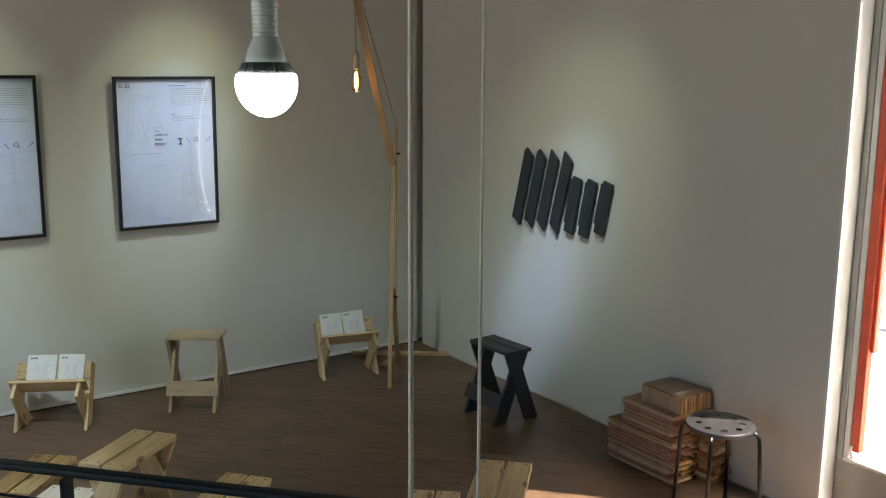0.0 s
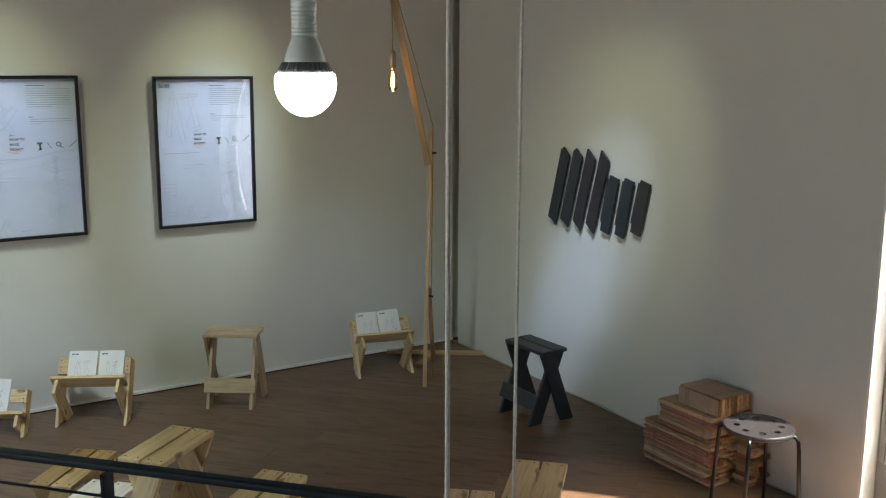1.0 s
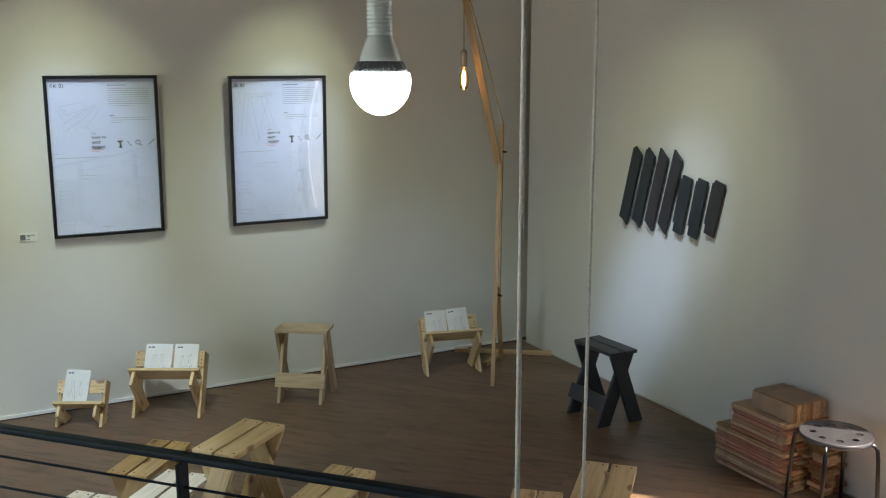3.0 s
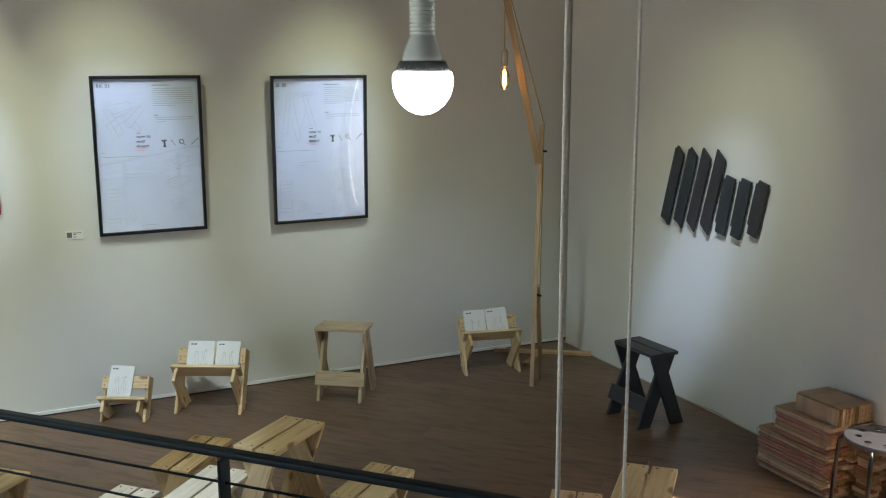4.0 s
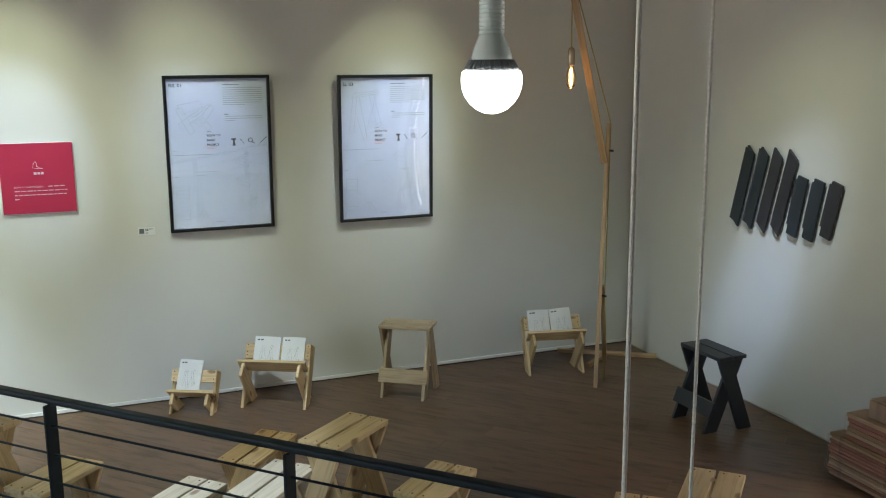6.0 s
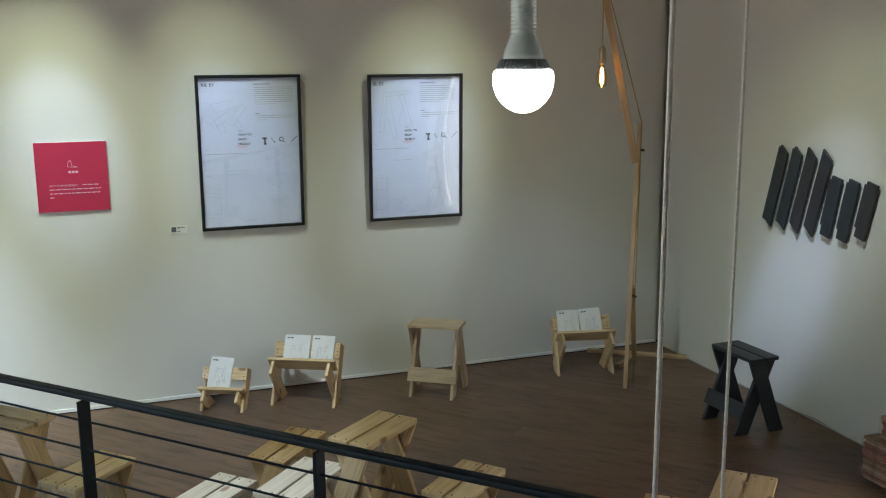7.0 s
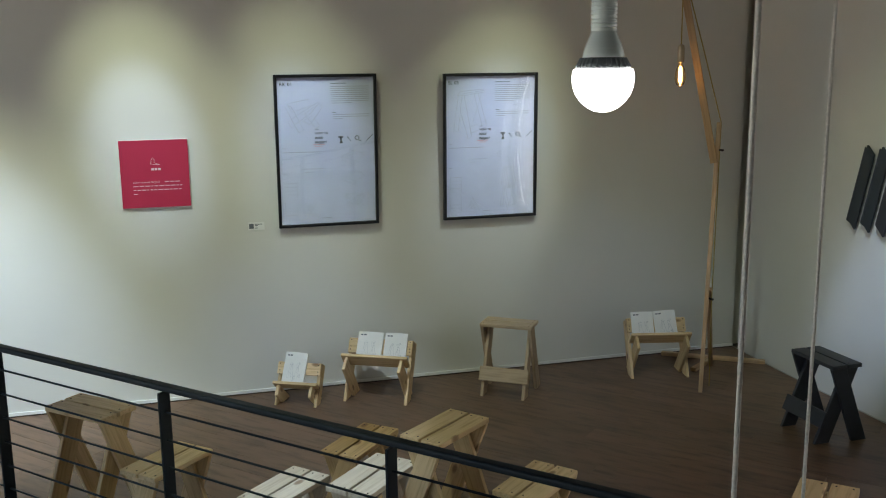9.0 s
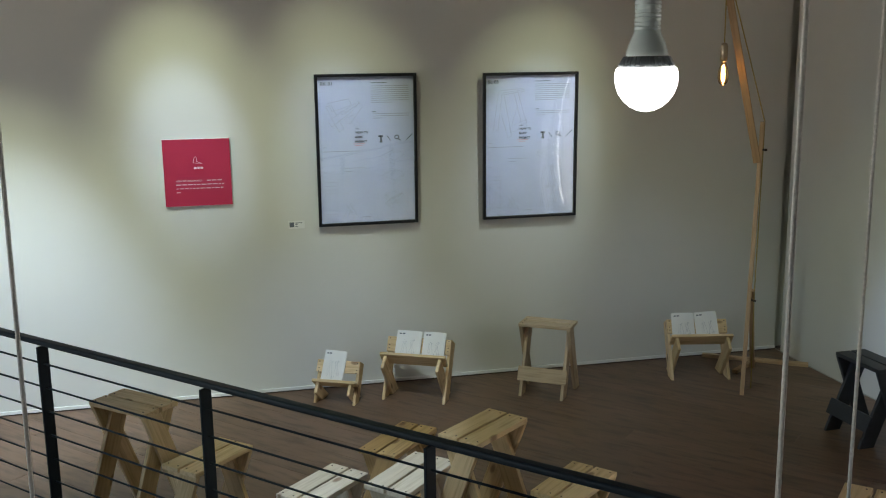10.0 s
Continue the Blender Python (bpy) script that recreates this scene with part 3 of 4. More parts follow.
def floor_lamp():
    l = thing("floor_lamp", Matrix.Translation(room(0.70, 0.80)), "tall pine floor lamp with slanted arm and hanging filament bulb", "floor lamp")
    inv = l.matrix_world.inverted()

    def at(a, v, z):
        return inv @ room(a, v, z)

    def bar(name, p, q, w, t, facing=(0, -1, 0), label=""):
        p, q = Vector(p), Vector(q)
        return plank(name, (q - p).length, w, t, l, LAMPWOOD, axes((p + q) / 2, q - p, facing), label=label)

    bar("pole", at(0.717, 0.808, 0.0), at(0.692, 0.848, 1.69), 0.025, 0.022)
    bar("arm", at(0.715, 0.850, 1.45), at(0.957, 0.835, 2.50), 0.042, 0.018)
    bar("brace", at(0.700, 0.835, 0.675), at(0.37, 0.345, 0.0), 0.030, 0.022)
    bar("cross_beam", at(0.575, 0.035, 0.014), at(0.0, 0.43, 0.014), 0.036, 0.026, (0, 0, 1))
    bar("base_beam", at(0.55, 0.43, 0.014), at(0.315, 0.26, 0.014), 0.036, 0.026, (0, 0, 1))
    bolt = part("bolt", turned([(0.007, -0.02), (0.007, 0.022), (0.005, 0.025)], 12), SCREW, l, "dark bolt", axes(at(0.684, 0.862, 1.527), (0, 0, 1), (0.7, -0.7, 0)))
    part("bolt", bolt.data, SCREW, l, "dark bolt", axes(at(0.690, 0.835, 0.61), (0, 0, 1), (0.7, -0.7, 0)))
    tip = at(0.958, 0.845, 2.47)
    end = at(0.957, 0.845, 2.125)
    part("cord", tube([at(0.676, 0.84, 0.05), at(0.678, 0.83, 0.65), at(0.678, 0.848, 1.69), at(0.80, 0.850, 2.07), at(0.935, 0.852, 2.475), tip, end], 0.0035, 8), CORD, l, "yellow textile cord", smooth=True)
    part("socket", turned([(0.004, 0.02), (0.016, 0.014), (0.0205, 0.0), (0.0205, -0.078), (0.016, -0.086)], 20), BRASS, l, "brown metal lamp socket", Matrix.Translation(end), smooth=True)
    top = end + Vector((0, 0, -0.088))
    b = part("bulb", turned([(0.013, 0.0), (0.016, -0.014), (0.026, -0.038), (0.0315, -0.068), (0.0315, -0.092), (0.024, -0.118), (0.010, -0.132), (0, -0.135)], 24, False), AMBER, l, "amber glass bulb", Matrix.Translation(top), smooth=True)
    b.visible_shadow = False
    part("filament", turned([(0.0, -0.014), (0.006, -0.026), (0.008, -0.06), (0.008, -0.096), (0.004, -0.110), (0.0, -0.118)], 10), FILAMENT, l, "glowing filament", Matrix.Translation(top), smooth=True)


floor_lamp()

# the large hanging bulb


def hanging_bulb():
    b = thing("pendant_bulb", pose(-0.255, 1.366, 2.0239), "large white lit bulb hanging from its cord", "pendant lamp")
    k = 0.0442
    globe = [(0.0, -1.02), (0.25, -0.985), (0.5, -0.87), (0.72, -0.68), (0.88, -0.45), (0.975, -0.18), (1.0, 0.05), (0.99, 0.22), (0.965, 0.32), (0.93, 0.37), (0.86, 0.385)]
    part("globe", turned([(r * k, z * k) for r, z in globe], 48), BULBGLOW, b, "glowing white globe", smooth=True)
    part("collar", turned([(r * k, z * k) for r, z in [(0.84, 0.385), (0.85, 0.40), (0.76, 0.56), (0.68, 0.70), (0.64, 0.73)]], 40), HEATSINK, b, "grey ribbed heat sink", smooth=True)
    fin = tidy(block(0.0045, 0.0020, 0.0145, 0.0004), "fin", HEATSINK)
    for i in range(30):
        a = 2 * math.pi * i / 30
        part("fin", fin, HEATSINK, b, "", pose(0.77 * k * math.cos(a), 0.77 * k * math.sin(a), 0.56 * k, 0, 0, math.degrees(a)) @ pose(0, 0, 0, 0, -28, 0))
    part("neck", turned([(r * k, z * k) for r, z in [(0.655, 0.73), (0.665, 0.76), (0.645, 0.88), (0.585, 1.08), (0.50, 1.28), (0.425, 1.45), (0.40, 1.55)]], 40), PORCELAIN, b, "white plastic neck", smooth=True)
    prof = []
    for i in range(9):
        z = 1.55 + i * 0.13
        prof += [(0.415, z), (0.415, z + 0.085), (0.385, z + 0.10), (0.385, z + 0.12)]
    part("socket", turned([(r * k, z * k) for r, z in prof] + [(0.36 * k, 2.73 * k)], 36), PORCELAIN, b, "white ribbed lamp socket", smooth=False)
    part("cap", turned([(0.30 * k, 2.73 * k), (0.30 * k, 2.95 * k), (0.12 * k, 3.05 * k)], 24), SCREW, b, smooth=True)
    part("cord", tube([(0, 0, 3.0 * k), (0, 0, TOP - 2.0239)], 0.003, 8), BLACKCORD, b, "black lamp cord")


hanging_bulb()

# hanging ropes


def rope(x, y, low, lean, r=0.0042):
    bm = bmesh.new()
    n = int((TOP - low) / 0.02)
    for strand in range(3):
        line = []
        for i in range(n + 1):
            z = low + (TOP - low) * i / n
            a = z * 2 * math.pi / 0.05 + strand * 2.094
            line.append((x + lean * (z - low) + 0.16 * r * math.cos(a), y + 0.16 * r * math.sin(a), z))
        b2 = tube(line, r * 0.9, 8)
        me = bpy.data.meshes.new("strand")
        b2.to_mesh(me)
        b2.free()
        bm.from_mesh(me)
        bpy.data.meshes.remove(me)
    ob = part("rope", bm, ROPE, None, "thin twisted off-white rope hanging from the ceiling", smooth=True)
    return tagged(ob, category="rope", group="hanging ropes")


rope(-0.048, 1.29, 0.9, 0.0, 0.0038)
rope(0.0705, 1.845, 0.75, 0.0, 0.0036)
rope(-1.341, 1.238, 0.8, 0.012)

# the steel railing


def railing():
    d = Vector((-math.cos(radians(12.9)), math.sin(radians(12.9)), 0))
    base = Vector((-1.036, 2.436, 0))
    m = axes(base, -d, (0, 0, 1))
    r = thing("railing", m, "dark painted steel railing with thin horizontal bars", "railing")
    step, h = 0.962, 0.955
    lo, hi = -5.2, 2.4
    rail = block(hi - lo, 0.038, 0.023, 0.008, segments=3)
    part("top_rail", rail, RAILSTEEL, r, "rounded dark top rail", pose((lo + hi) / 2, 0, h + 0.0055))
    postmesh = tidy(block(0.011, 0.050, h - 0.012, 0.002), "post", RAILSTEEL)
    plate = tidy(block(0.07, 0.10, 0.008, 0.002), "base_plate", RAILSTEEL)
    for i in range(-5, 3):
        p = part("post", postmesh, RAILSTEEL, r, "", pose(i * step, 0, (h - 0.012) / 2))
        part("base_plate", plate, RAILSTEEL, p, "", pose(0, 0, -(h - 0.012) / 2 + 0.004))
    barmesh = tidy(tube([(lo, 0, 0), (hi, 0, 0)], 0.0042, 10), "bar", RAILSTEEL, True)
    for k in range(8):
        part("bar", barmesh, RAILSTEEL, r, "", pose(0, 0, 0.868 - 0.1025 * k))


railing()

# posters, panel and label: x to the right along the wall, -y out of it


def on_wall(a, z, out=0.0):
    """A pose on the back wall: x to the right as one faces it, y into the wall."""
    p = room(a, out, z)
    return axes(p, (UX, UY, 0), (0, 0, 1))


def poster(a0, a1, z0, z1, title, sketch, steps, label, tilt=1.2, bow=0.002):
    w, h = a0 - a1, z1 - z0
    p = thing("framed_poster", on_wall((a0 + a1) / 2, z0, 0.0) @ pose(0, -0.014, 0, tilt, 0, 0), label, "poster", "framed posters on the wall")
    fw, fd = 0.018, 0.026
    for x in (-1, 1):
        part("frame_side", block(fw, fd, h, 0.0015), FRAMEBLACK, p, "", pose(x * (w - fw) / 2, -fd / 2, h / 2))
    for z in (fw / 2, h - fw / 2):
        part("frame_rail", block(w - 2 * fw, fd, fw, 0.0015), FRAMEBLACK, p, "", pose(0, -fd / 2, z))
    # slightly wavy sheet
    bm = bmesh.new()
    nx, nz = 26, 38
    iw, ih = w - 2 * fw + 0.006, h - 2 * fw + 0.006
    sheet = lambda x, z: -0.0078 - 0.0034 * noise.noise(Vector((x * 8 + a0 * 5, z * 2.6, 0.3))) - 0.0011 * noise.noise(Vector((x * 13, z * 9 + a0, 4.0)))
    gv = [[bm.verts.new((-iw / 2 + iw * i / nx, sheet(-iw / 2 + iw * i / nx, fw - 0.003 + ih * j / nz), fw - 0.003 + ih * j / nz)) for i in range(nx + 1)] for j in range(nz + 1)]
    for j in range(nz):
        for i in range(nx):
            bm.faces.new((gv[j][i], gv[j][i + 1], gv[j + 1][i + 1], gv[j + 1][i]))
    part("print", bm, PAPER, p, "white poster paper with slight waves", smooth=True)
    # the acrylic is sprung into the frame and bows a little
    bm = bmesh.new()
    rows_, cols_, sheets = 24, 12, []
    for back in (0.0, 0.0018):
        g = []
        for j in range(rows_ + 1):
            q = j / rows_
            turn = bow * (1 - abs(1.7 * q - 0.75) ** 2)
            g.append([bm.verts.new((-iw / 2 + iw * i / cols_, -0.0185 + back + turn * iw * (i / cols_ - 0.5), fw - 0.003 + ih * q)) for i in range(cols_ + 1)])
        for j in range(rows_):
            for i in range(cols_):
                bm.faces.new((g[j][i], g[j][i + 1], g[j + 1][i + 1], g[j + 1][i]))
        sheets.append(g)
    rim = lambda g: g[0] + [row[-1] for row in g[1:]] + g[-1][-2::-1] + [row[0] for row in g[-2:0:-1]]
    ra, rb = rim(sheets[0]), rim(sheets[1])
    for i in range(len(ra)):
        k = (i + 1) % len(ra)
        f = bm.faces.new((ra[i], ra[k], rb[k], rb[i]))
        for e in f.edges:
            e.smooth = False
    pane = part("acrylic_pane", bm, ACRYLIC, p, "clear bowed acrylic", smooth=True)
    pane.visible_shadow = False

    def print_on(lines, width, mat, name, piece_label=""):
        fine = []
        for (x0, z0_), (x1, z1_) in lines:
            n = max(1, int(math.hypot(x1 - x0, z1_ - z0_) / 0.03))
            for k in range(n):
                fine.append(((x0 + (x1 - x0) * k / n, z0_ + (z1_ - z0_) * k / n), (x0 + (x1 - x0) * (k + 1) / n, z0_ + (z1_ - z0_) * (k + 1) / n)))
        b = strokes(fine, width)
        for v in b.verts:
            v.co.y = sheet(v.co.x, v.co.z) - 0.0008
        part(name, b, mat, p, piece_label)

    def write(text, x, z, size, mat=INK, bold=0.0, spacing=1.05):
        lettering(text, size, mat, p, pose(x, min(sheet(x + q * 0.02, z + 0.008) for q in range(5)) - 0.0022, z, 90, 0, 0), "", spacing, bold)

    L, T = -w / 2, h
    write(title, L + 0.034, T - 0.068, 0.030, INK, 0.0004)
    xs = L + 0.345
    print_on([((xs, T - 0.056), (xs + 0.10, T - 0.056))], 0.0045, INKGREY, "printed_heading")
    rows = [((xs, T - 0.075 - 0.0125 * i), (xs + (0.235 if i < 8 else 0.13), T - 0.075 - 0.0125 * i)) for i in range(9)]
    rows += [((xs + 0.01, T - 0.245 - 0.013 * i), (xs + (0.235, 0.235, 0.07)[i], T - 0.245 - 0.013 * i)) for i in range(3)]
    print_on(rows, 0.0032, INKPALE, "printed_text")
    print_on([((xs + 0.005, T - 0.232), (xs + 0.03, T - 0.232))], 0.005, INKGREY, "printed_heading")
    print_on([((x0 + L + 0.175, z0_ + T - 0.250), (x1 + L + 0.175, z1_ + T - 0.250)) for (x0, z0_), (x1, z1_) in sketch(0.24)], 0.0016, INKPALE, "printed_sketch")
    for i, text in enumerate(("'HOW TO", "MAKE'", "PROJECT")):
        write(text, L + 0.240, T - 0.362 - 0.028 * i, 0.0175, INK, 0.0007)
    print_on([((L + 0.242, T - 0.334), (L + 0.267, T - 0.334)), ((L + 0.30, T - 0.334), (L + 0.30, T - 0.334))], 0.004, INKGREY, "printed_heading")
    print_on([((L + 0.226, T - 0.426), (L + 0.30, T - 0.426)), ((L + 0.24, T - 0.436), (L + 0.285, T - 0.436))], 0.003, INKRED, "printed_line")
    # small tools: a drill, a bit, a reel and a pencil
    tx, tz = L + 0.396, T - 0.395
    print_on([((tx - 0.012, tz + 0.012), (tx + 0.018, tz + 0.012)), ((tx + 0.004, tz + 0.01), (tx + 0.006, tz - 0.02)), ((tx - 0.004, tz - 0.022), (tx + 0.014, tz - 0.022))], 0.011, INK, "printed_drill")
    print_on([((tx + 0.045, tz + 0.012), (tx + 0.054, tz - 0.0)), ((tx + 0.058, tz - 0.006), (tx + 0.066, tz - 0.016))], 0.005, INK, "printed_bit")
    ring = [(tx + 0.105 + 0.013 * math.cos(q * 0.63), tz + 0.004 + 0.012 * math.sin(q * 0.63)) for q in range(11)]
    print_on(list(zip(ring, ring[1:])) + [((tx + 0.112, tz - 0.008), (tx + 0.130, tz - 0.016))], 0.005, INK, "printed_reel")
    print_on([((tx + 0.165, tz - 0.014), (tx + 0.205, tz + 0.022))], 0.004, INK, "printed_pencil")
    # assembly steps and views in pale line
    print_on([((L + 0.04, T - 0.47), (L + 0.27, T - 0.47)), ((L + 0.04, T - 0.445), (L + 0.06, T - 0.445)), ((L + 0.04, T - 0.60), (L + 0.06, T - 0.60)),
              ((L + 0.37, T - 0.44), (L + 0.375, T - 0.44)), ((L + 0.37, T - 0.58), (L + 0.375, T - 0.58)), ((L + 0.37, T - 0.71), (L + 0.375, T - 0.71)),
              ((L + 0.27, T - 0.885), (L + 0.33, T - 0.885))], 0.003, INKPALE, "printed_line")
    nz = T - (0.575 if sketch is rack_sketch else 0.545)
    print_on([((L + 0.17, nz), (L + 0.295, nz)), ((L + 0.17, nz - 0.02), (L + 0.22, nz - 0.02))], 0.0022, INKPALE, "printed_note")
    views = []
    for cz in (T - 0.695, T - 0.825):
        for z in (-0.035, -0.012, 0.012, 0.035)[:4 if cz > T - 0.7 else 2]:
            views.append(((L + 0.045, cz + z), (L + 0.120, cz + z)))
        for x in (0.045, 0.120):
            views.append(((L + x, cz - 0.055), (L + x, cz + 0.045)))
    for sx in (-1, 1):
        for o in (-0.012, 0.012):
            views.append(((L + 0.20 - sx * 0.02 + o, T - 0.79), (L + 0.20 + sx * 0.035 + o, T - 0.885)))
    drawn = ((0.515, 0.14, tray_sketch), (0.640, 0.14, tray_sketch), (0.785, 0.13, sketch)) if sketch is rack_sketch else ((0.52, 0.15, tray_sketch), (0.665, 0.11, sketch), (0.80, 0.12, sketch))
    for dz, sc, draw in drawn:
        for (x0, z0_), (x1, z1_) in draw(sc):
            views.append(((x0 + L + steps, z0_ + T - dz), (x1 + L + steps, z1_ + T - dz)))
    print_on(views, 0.0013, INKPALE, "printed_views")
    return p


poster(3.222, 2.594, 1.061, 1.996, "RK 01", rack_sketch, 0.475, "black framed poster with a book rack drawing")
poster(2.166, 1.534, 1.055, 1.989, "SL 03", stool_sketch, 0.44, "black framed poster with a stool drawing", bow=0.014)


def red_panel():
    p = thing("info_panel", on_wall(3.935, 1.225), "square crimson exhibition panel with white print", "sign")
    part("board", span((-0.197, -0.016, 0), (0.197, -0.001, 0.404), 0.001), WHITEPAINT, p, "white foam board edge")
    part("face", span((-0.1955, -0.0175, 0.002), (0.1955, -0.0165, 0.402)), CRIMSON, p, "crimson printed face")

    def print_on(lines, width, name):
        b = strokes(lines, width, -0.0182)
        part(name, b, WHITEINK, p)

    # small seated outline drawing, then a title bar
    pts = [(-0.022, 0.262), (-0.018, 0.285), (-0.008, 0.298), (0.0, 0.285), (-0.002, 0.270), (0.012, 0.262), (0.03, 0.257)]
    print_on(list(zip(pts, pts[1:])) + [((-0.022, 0.262), (0.0, 0.258)), ((0.0, 0.258), (0.03, 0.257))], 0.0022, "printed_drawing")
    print_on([((-0.020, 0.230), (-0.004, 0.230)), ((0.000, 0.230), (0.014, 0.230)), ((0.018, 0.230), (0.033, 0.230))], 0.013, "printed_title")
    lettering("HOW TO MAKE PROJECT", 0.0135, WHITEINK, p, pose(-0.128, -0.0185, 0.149, 90, 0, 0), "", 1.0)
    rng = random.Random(5)
    lines = []
    for z, x, stop in ((0.154, 0.052, 0.152), (0.131, -0.128, 0.152), (0.108, -0.128, 0.152), (0.085, -0.128, -0.10)):
        while x < stop - 0.006:
            w = min(rng.uniform(0.010, 0.030), stop - x)
            lines.append(((x, z), (x + w, z)))
            x += w + 0.007
    print_on(lines, 0.0050, "printed_text")


red_panel()


def wall_label():
    p = thing("wall_label", on_wall(3.360, 1.054), "small white caption card on the wall", "label")
    part("card", span((-0.050, -0.006, 0), (0.050, -0.001, 0.049), 0.0006), WHITEPAINT, p)
    part("printed_square", span((-0.043, -0.0072, 0.010), (-0.015, -0.0064, 0.040)), INKGREY, p)
    b = strokes([((-0.008, 0.036), (0.036, 0.036)), ((-0.008, 0.028), (0.010, 0.028)), ((-0.008, 0.013), (0.008, 0.013))], 0.004, -0.0070)
    part("printed_text", b, INKGREY, p)


wall_label()

# dark bars on the right wall: local x along the wall away from the corner, y out of the wall
WALLBAR = EAST @ Matrix(((0, 1, 0, 0), (1, 0, 0, 0), (0, 0, 1, 0), (0, 0, 0, 1)))


def wall_bars():
    def bar(v, z0, z1, dv, width, mat, cut, twist, label):
        b = thing("wall_bar", WALLBAR @ pose(v, 0, (z0 + z1) / 2), label, "wall art", "dark bars on the wall")
        p, q = Vector((0, 0.024, z0 - (z0 + z1) / 2)), Vector((dv, 0.024, z1 - (z0 + z1) / 2))
        d = (q - p).normalized()
        m = axes((p + q) / 2, d, (0, 1, 0)) @ pose(0, 0, 0, twist, 0, 0)
        plank("bar_body", (q - p).length, width, 0.015, b, mat, m, skew=cut, bevel=0.0012)
        return b, m, (q - p).length

    # v is the foot's place along the wall; long bars first, two of them folded along their edge
    for v, folded in ((1.200, 1), (1.321, 1), (1.440, 0), (1.562, 0)):
        b, m, n = bar(v + (0.015 if folded else 0.010), 1.097, 1.543, 0.120, 0.070 if folded else 0.082, SLATE if folded else BARBLACK, -0.50, 0, "dark stained bar with slanted ends fixed to the wall")
        if folded:
            plank("side_strip", n * 0.985, 0.026, 0.010, b, BLACKPAINT, m @ pose(-0.002, -0.0440, -0.007, -35, 0, 0), skew=-0.50, bevel=0.001)
    for v, z, mat in ((1.716, 1.092, SLATE), (1.843, 1.088, SLATE), (1.974, 1.120, BARBLACK)):
        b, m, n = bar(v - 0.008, z, z + (0.334 if z < 1.1 else 0.302), 0.070, 0.076, mat, -0.03, 0, "short dark stained bar with slanted ends fixed to the wall")
        plank("side_strip", n * 0.78, 0.022, 0.015, b, BLACKPAINT, m @ pose(0.012, -0.0485, -0.008), skew=-0.03, bevel=0.0012)


wall_bars()

# round steel stool


def round_stool():
    s = thing("round_stool", on_floor(1.272, 4.15, 27), "round metal stool with holes in the seat and dark legs", "stool")
    h, R = 0.45, 0.155
    bm = bmesh.new()
    holes = 8
    n = 64
    outer = [bm.verts.new((R * math.cos(2 * math.pi * i / n), R * math.sin(2 * math.pi * i / n), 0)) for i in range(n)]
    edges = [bm.edges.new((outer[i], outer[(i + 1) % n])) for i in range(n)]
    for k in range(holes):
        a = 2 * math.pi * k / holes + 0.2
        cx, cy = 0.098 * math.cos(a), 0.098 * math.sin(a)
        ring = [bm.verts.new((cx + 0.0155 * math.cos(2 * math.pi * i / 14), cy + 0.0155 * math.sin(2 * math.pi * i / 14), 0)) for i in range(14)]
        edges += [bm.edges.new((ring[i], ring[(i + 1) % 14])) for i in range(14)]
    bmesh.ops.triangle_fill(bm, edges=edges, use_beauty=True)
    ext = bmesh.ops.extrude_face_region(bm, geom=bm.faces[:])
    bmesh.ops.translate(bm, verts=[g for g in ext["geom"] if isinstance(g, bmesh.types.BMVert)], vec=(0, 0, -0.004))
    part("seat", bm, STEELSEAT, s, "brushed metal seat with round holes", pose(0, 0, h))
    part("seat_rim", turned([(R - 0.004, -0.022), (R + 0.001, -0.018), (R + 0.002, -0.006), (R - 0.002, 0.001), (R - 0.006, 0.001), (R - 0.006, -0.022), (R - 0.004, -0.022)], 64, False), STEELSEAT, s, "", pose(0, 0, h), smooth=True)
    for k in range(4):
        a = 2 * math.pi * (k + 0.38) / 4
        c, sn = math.cos(a), math.sin(a)
        pts = [(0.05 * c, 0.05 * sn, h - 0.018), (0.125 * c, 0.125 * sn, h - 0.018), (0.160 * c, 0.160 * sn, h - 0.023), (0.174 * c, 0.174 * sn, h - 0.042), (0.179 * c, 0.179 * sn, h - 0.08), (0.20 * c, 0.20 * sn, 0.012)]
        leg = part("leg", tube(pts, 0.0095, 12), STEELDARK, s, "dark tubular steel leg", smooth=True)
        part("foot_cap", turned([(0.011, 0), (0.012, 0.012), (0.011, 0.02)], 12), BLACKCORD, leg, "", pose(0.2 * c, 0.2 * sn, 0))


round_stool()

# bundles of wood offcuts against the right wall


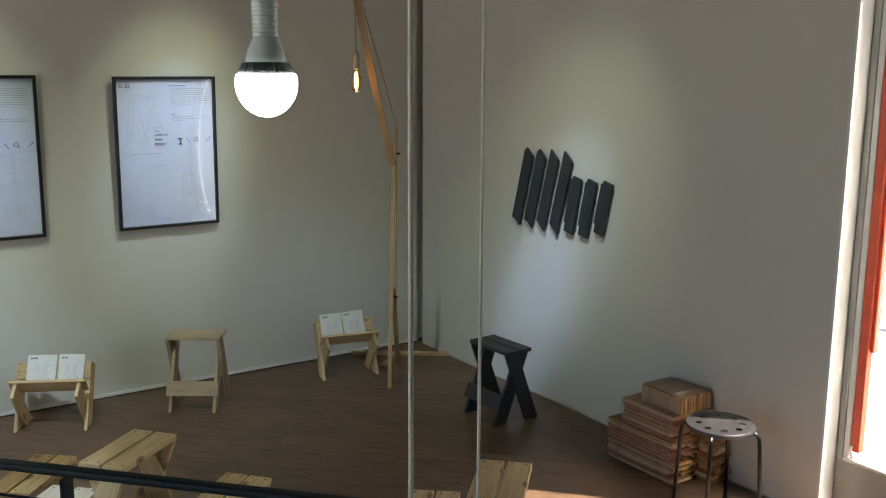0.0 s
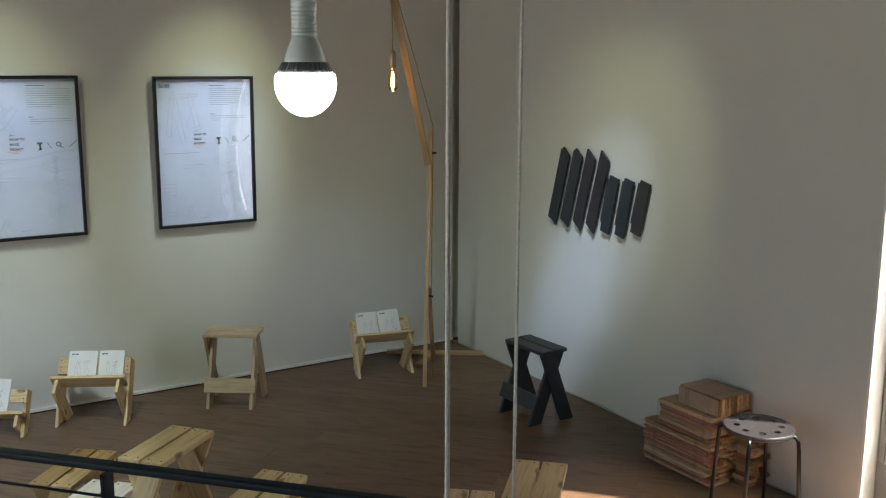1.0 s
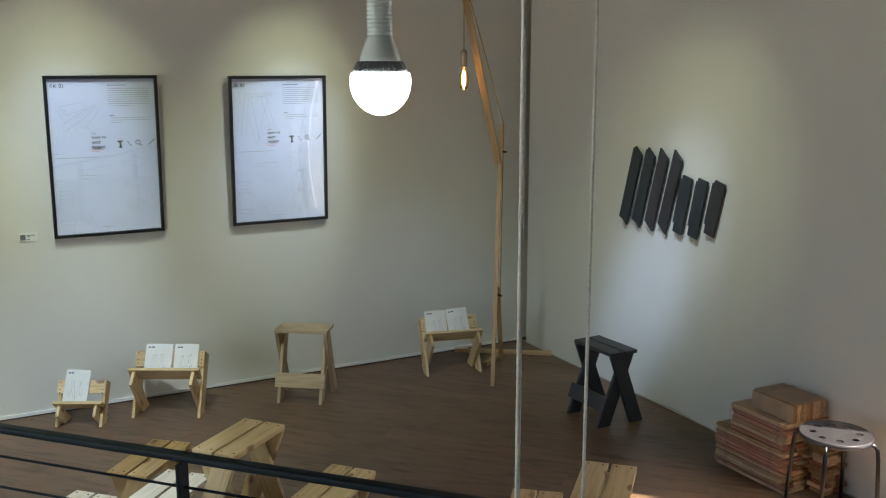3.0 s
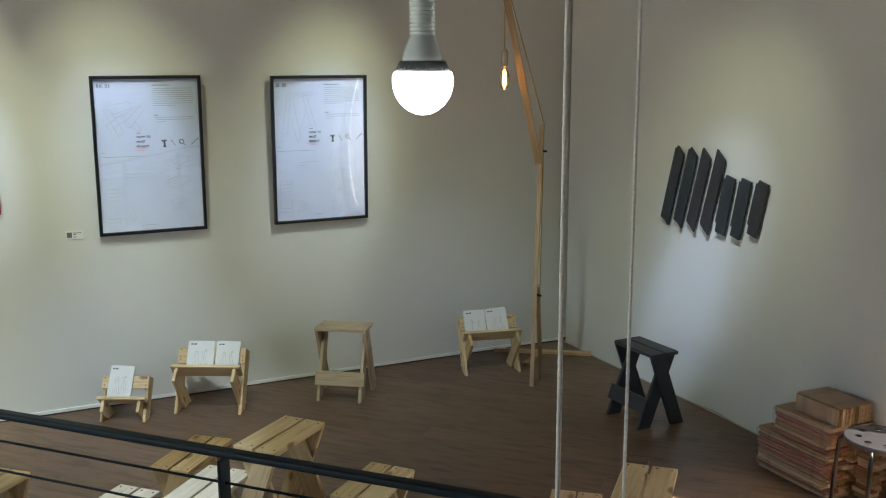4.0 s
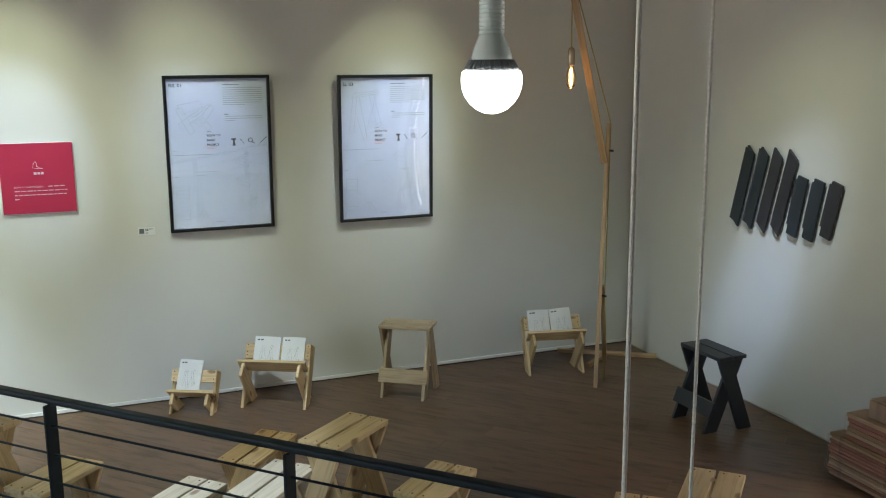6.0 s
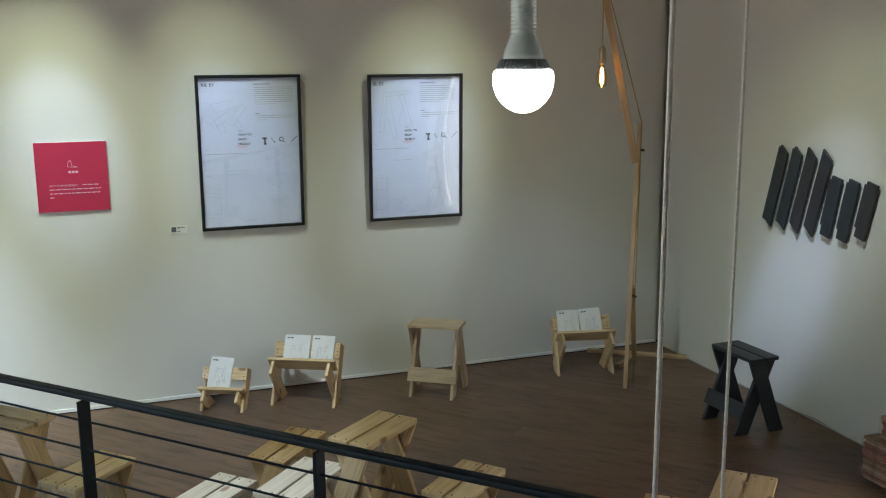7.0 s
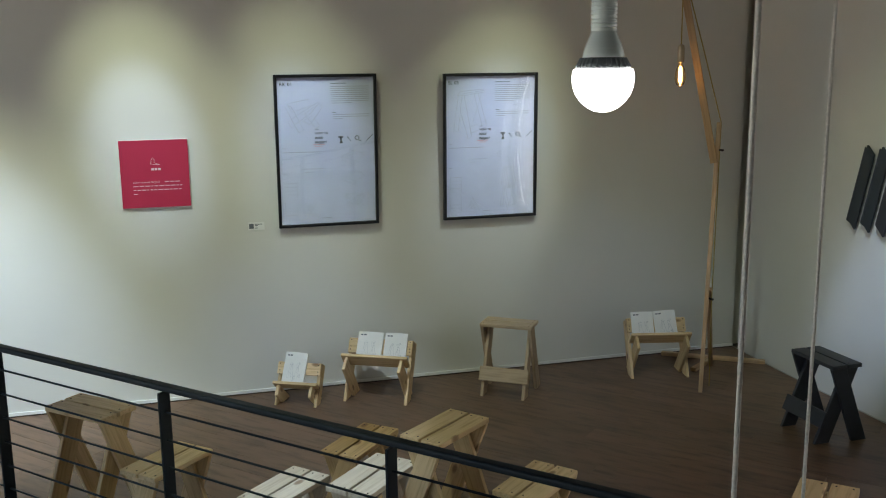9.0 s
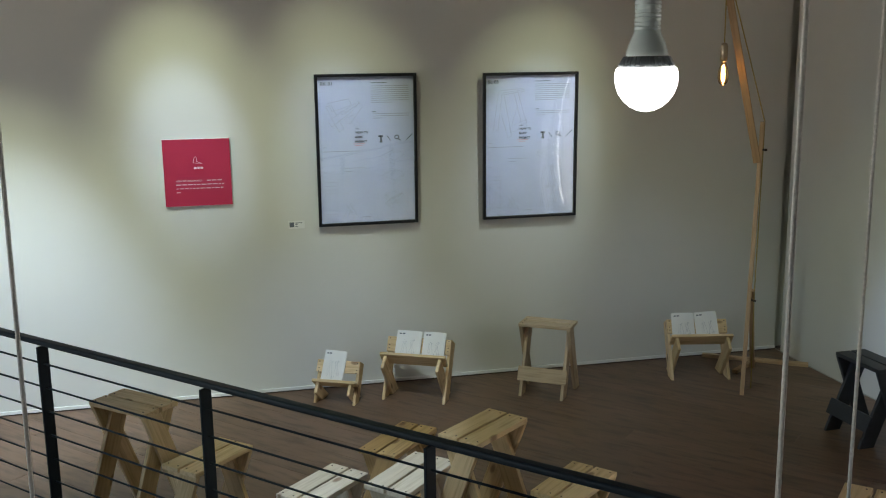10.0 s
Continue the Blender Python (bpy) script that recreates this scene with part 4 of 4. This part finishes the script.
def bundle(v0, v1, depth, z0, z1, rows, seed, label, red=(), strips=2, away=0.012, straps=()):
    """A pile of short boards; each layer is a few boards deep."""
    b = thing("wood_bundle", WALLBAR @ pose(v0, away, z0), label, "wood bundle", "bundles of offcuts")
    rng = random.Random(seed)
    t = (z1 - z0) / rows
    for i in range(rows):
        n = strips if rng.random() < 0.7 else strips + 1
        y = 0.0
        for k in range(n):
            wy = depth / n
            ln = (v1 - v0) - rng.choice((0.0, 0.01, 0.02, 0.03))
            x = rng.uniform(-0.008, 0.016) + ln / 2
            mat = SCRAP_RED if (i in red and k == n - 1) or (i < rows - 1 and rng.random() < 0.10) else SCRAP
            plank("board", round(ln, 2), wy - 0.003, t - 0.0015, b, mat, pose(x, y + wy / 2 + rng.uniform(-0.003, 0.004), (i + 0.5) * t, 0, 0, rng.uniform(-0.5, 0.5)), bevel=0.0015)
            y += wy
    for x in straps:
        part("strap", span((x, -0.001, 0.001), (x + 0.022, depth + 0.002, z1 - z0 + 0.002), 0.001), FILMWRAP, b, "clear packing tape")
    if straps:
        part("film_wrap", span((-0.006, depth + 0.007, 0.004), (v1 - v0 + 0.016, depth + 0.0085, z1 - z0 - 0.004)), THINFILM, b, "creased clear packing film")
    return b


bundle(2.385, 2.845, 0.285, 0.0, 0.215, 13, 3, "bundle of stacked wood offcuts wrapped in film", red=(6, 7, 8, 9, 10), straps=(0.07, 0.36))
bundle(2.478, 2.845, 0.275, 0.2155, 0.352, 6, 8, "bundle of pale wood offcuts on a larger bundle", red=(3, 4), straps=(0.30,))
bundle(2.858, 2.975, 0.12, 0.0, 0.225, 10, 12, "small upright pile of wood offcuts", red=(2, 6), strips=2)


def crate():
    """Boards stood on edge and taped into a block."""
    b = thing("wood_bundle", WALLBAR @ pose(2.575, 0.030, 0.3545), "taped block of wood boards on top of the pile", "wood bundle", "bundles of offcuts")
    for k in range(10):
        plank("board", 0.270, 0.088, 0.0195, b, SCRAP, pose(0.137, 0.013 + 0.0215 * k, 0.0442, 90, 0, 0), bevel=0.0012)
    plank("cover_sheet", 0.268, 0.205, 0.004, b, KRAFT, pose(0.134, 0.108, 0.0905, 0.8, 0, 0), bevel=0.001, label="brown card cover")
    plank("front_sheet", 0.266, 0.086, 0.003, b, KRAFT, pose(0.134, 0.2182, 0.044, 90, 0, 0), bevel=0.001, label="brown card face")
    for x in (0.045, 0.20):
        part("strap", span((x, -0.001, 0.001), (x + 0.03, 0.2215, 0.0945), 0.001), FILMWRAP, b, "clear packing tape")


crate()
# cable along the foot of the right wall
wired([WALLBAR @ Vector((v, 0.012 + 0.006 * math.sin(v * 3.1), 0.006 + (0.012 * math.exp(-((v - 1.72) / 0.1) ** 2)))) for v in [0.02 + 0.08 * i for i in range(43)]],
      "cable", GREYFRAME, 0.0035, None, "thin grey cable lying along the foot of the wall", "cable")

# floor planks


def clip(poly):
    """Keeps the part of a polygon that lies inside the room, in room x and y."""
    for axis, limit, keep in ((0, -0.06, 1), (0, LEFT, -1), (1, 0.0, 1), (1, NEAR, -1)):
        out = []
        for i, p in enumerate(poly):
            q = poly[(i + 1) % len(poly)]
            pin, qin = (p[axis] - limit) * keep >= 0, (q[axis] - limit) * keep >= 0
            if pin:
                out.append(p)
            if pin != qin:
                s = (limit - p[axis]) / (q[axis] - p[axis])
                out.append((p[0] + s * (q[0] - p[0]), p[1] + s * (q[1] - p[1])))
        poly = out
        if not poly:
            break
    return poly


def floor_planks():
    angle = radians(-12.9)
    turn = Matrix.Rotation(angle, 4, "Z")
    inv_room = ROOM.inverted()
    rng = random.Random(11)
    wide, long, joint = 0.145, 1.25, 0.0006
    far, n_near = bmesh.new(), 0
    for row in range(-48, 60):
        x = -6.5 - rng.uniform(0, long)
        y = row * wide
        while x < 5.5:
            corners = [(x + joint, y + joint), (x + long - joint, y + joint), (x + long - joint, y + wide - joint), (x + joint, y + wide - joint)]
            poly = [inv_room @ (turn @ Vector((a, b, 0))) for a, b in corners]
            poly = clip([(p.x, p.y) for p in poly])
            c = turn @ Vector((x + long / 2, y + wide / 2, 0))
            x += long
            if len(poly) < 3:
                continue
            near = 3.3 < c.y < 7.2 and -4.8 < c.x < 1.8 and n_near < 295
            bm = bmesh.new() if near else far
            back = turn.inverted() @ ROOM
            lift = rng.uniform(0, 0.0006)
            vs = []
            for a, b in poly:
                p = back @ Vector((a, b, 0)) if near else ROOM @ Vector((a, b, 0))
                vs.append((p.x, p.y))
            cx, cy = (sum(v[0] for v in vs) / len(vs), sum(v[1] for v in vs) / len(vs)) if near else (0, 0)
            up = [bm.verts.new((a - cx, b - cy, lift)) for a, b in vs]
            dn = [bm.verts.new((a - cx, b - cy, -0.006)) for a, b in vs]
            bm.faces.new(up)
            for i in range(len(up)):
                j = (i + 1) % len(up)
                bm.faces.new((up[i], dn[i], dn[j], up[j]))
            if near:
                n_near += 1
                ob = part("floor_plank", bm, FLOORING)
                ob.parent = floor
                ob.matrix_parent_inverse = floor.matrix_world.inverted()
                ob.matrix_world = turn @ Matrix.Translation((cx, cy, -0.0006))
    ob = part("floor_planks", far, FLOORING)
    ob.parent = floor
    ob.matrix_parent_inverse = floor.matrix_world.inverted()
    tagged(ob, "further planks of the same dark floor", kind="stuff")


bpy.context.view_layer.update()
floor_planks()
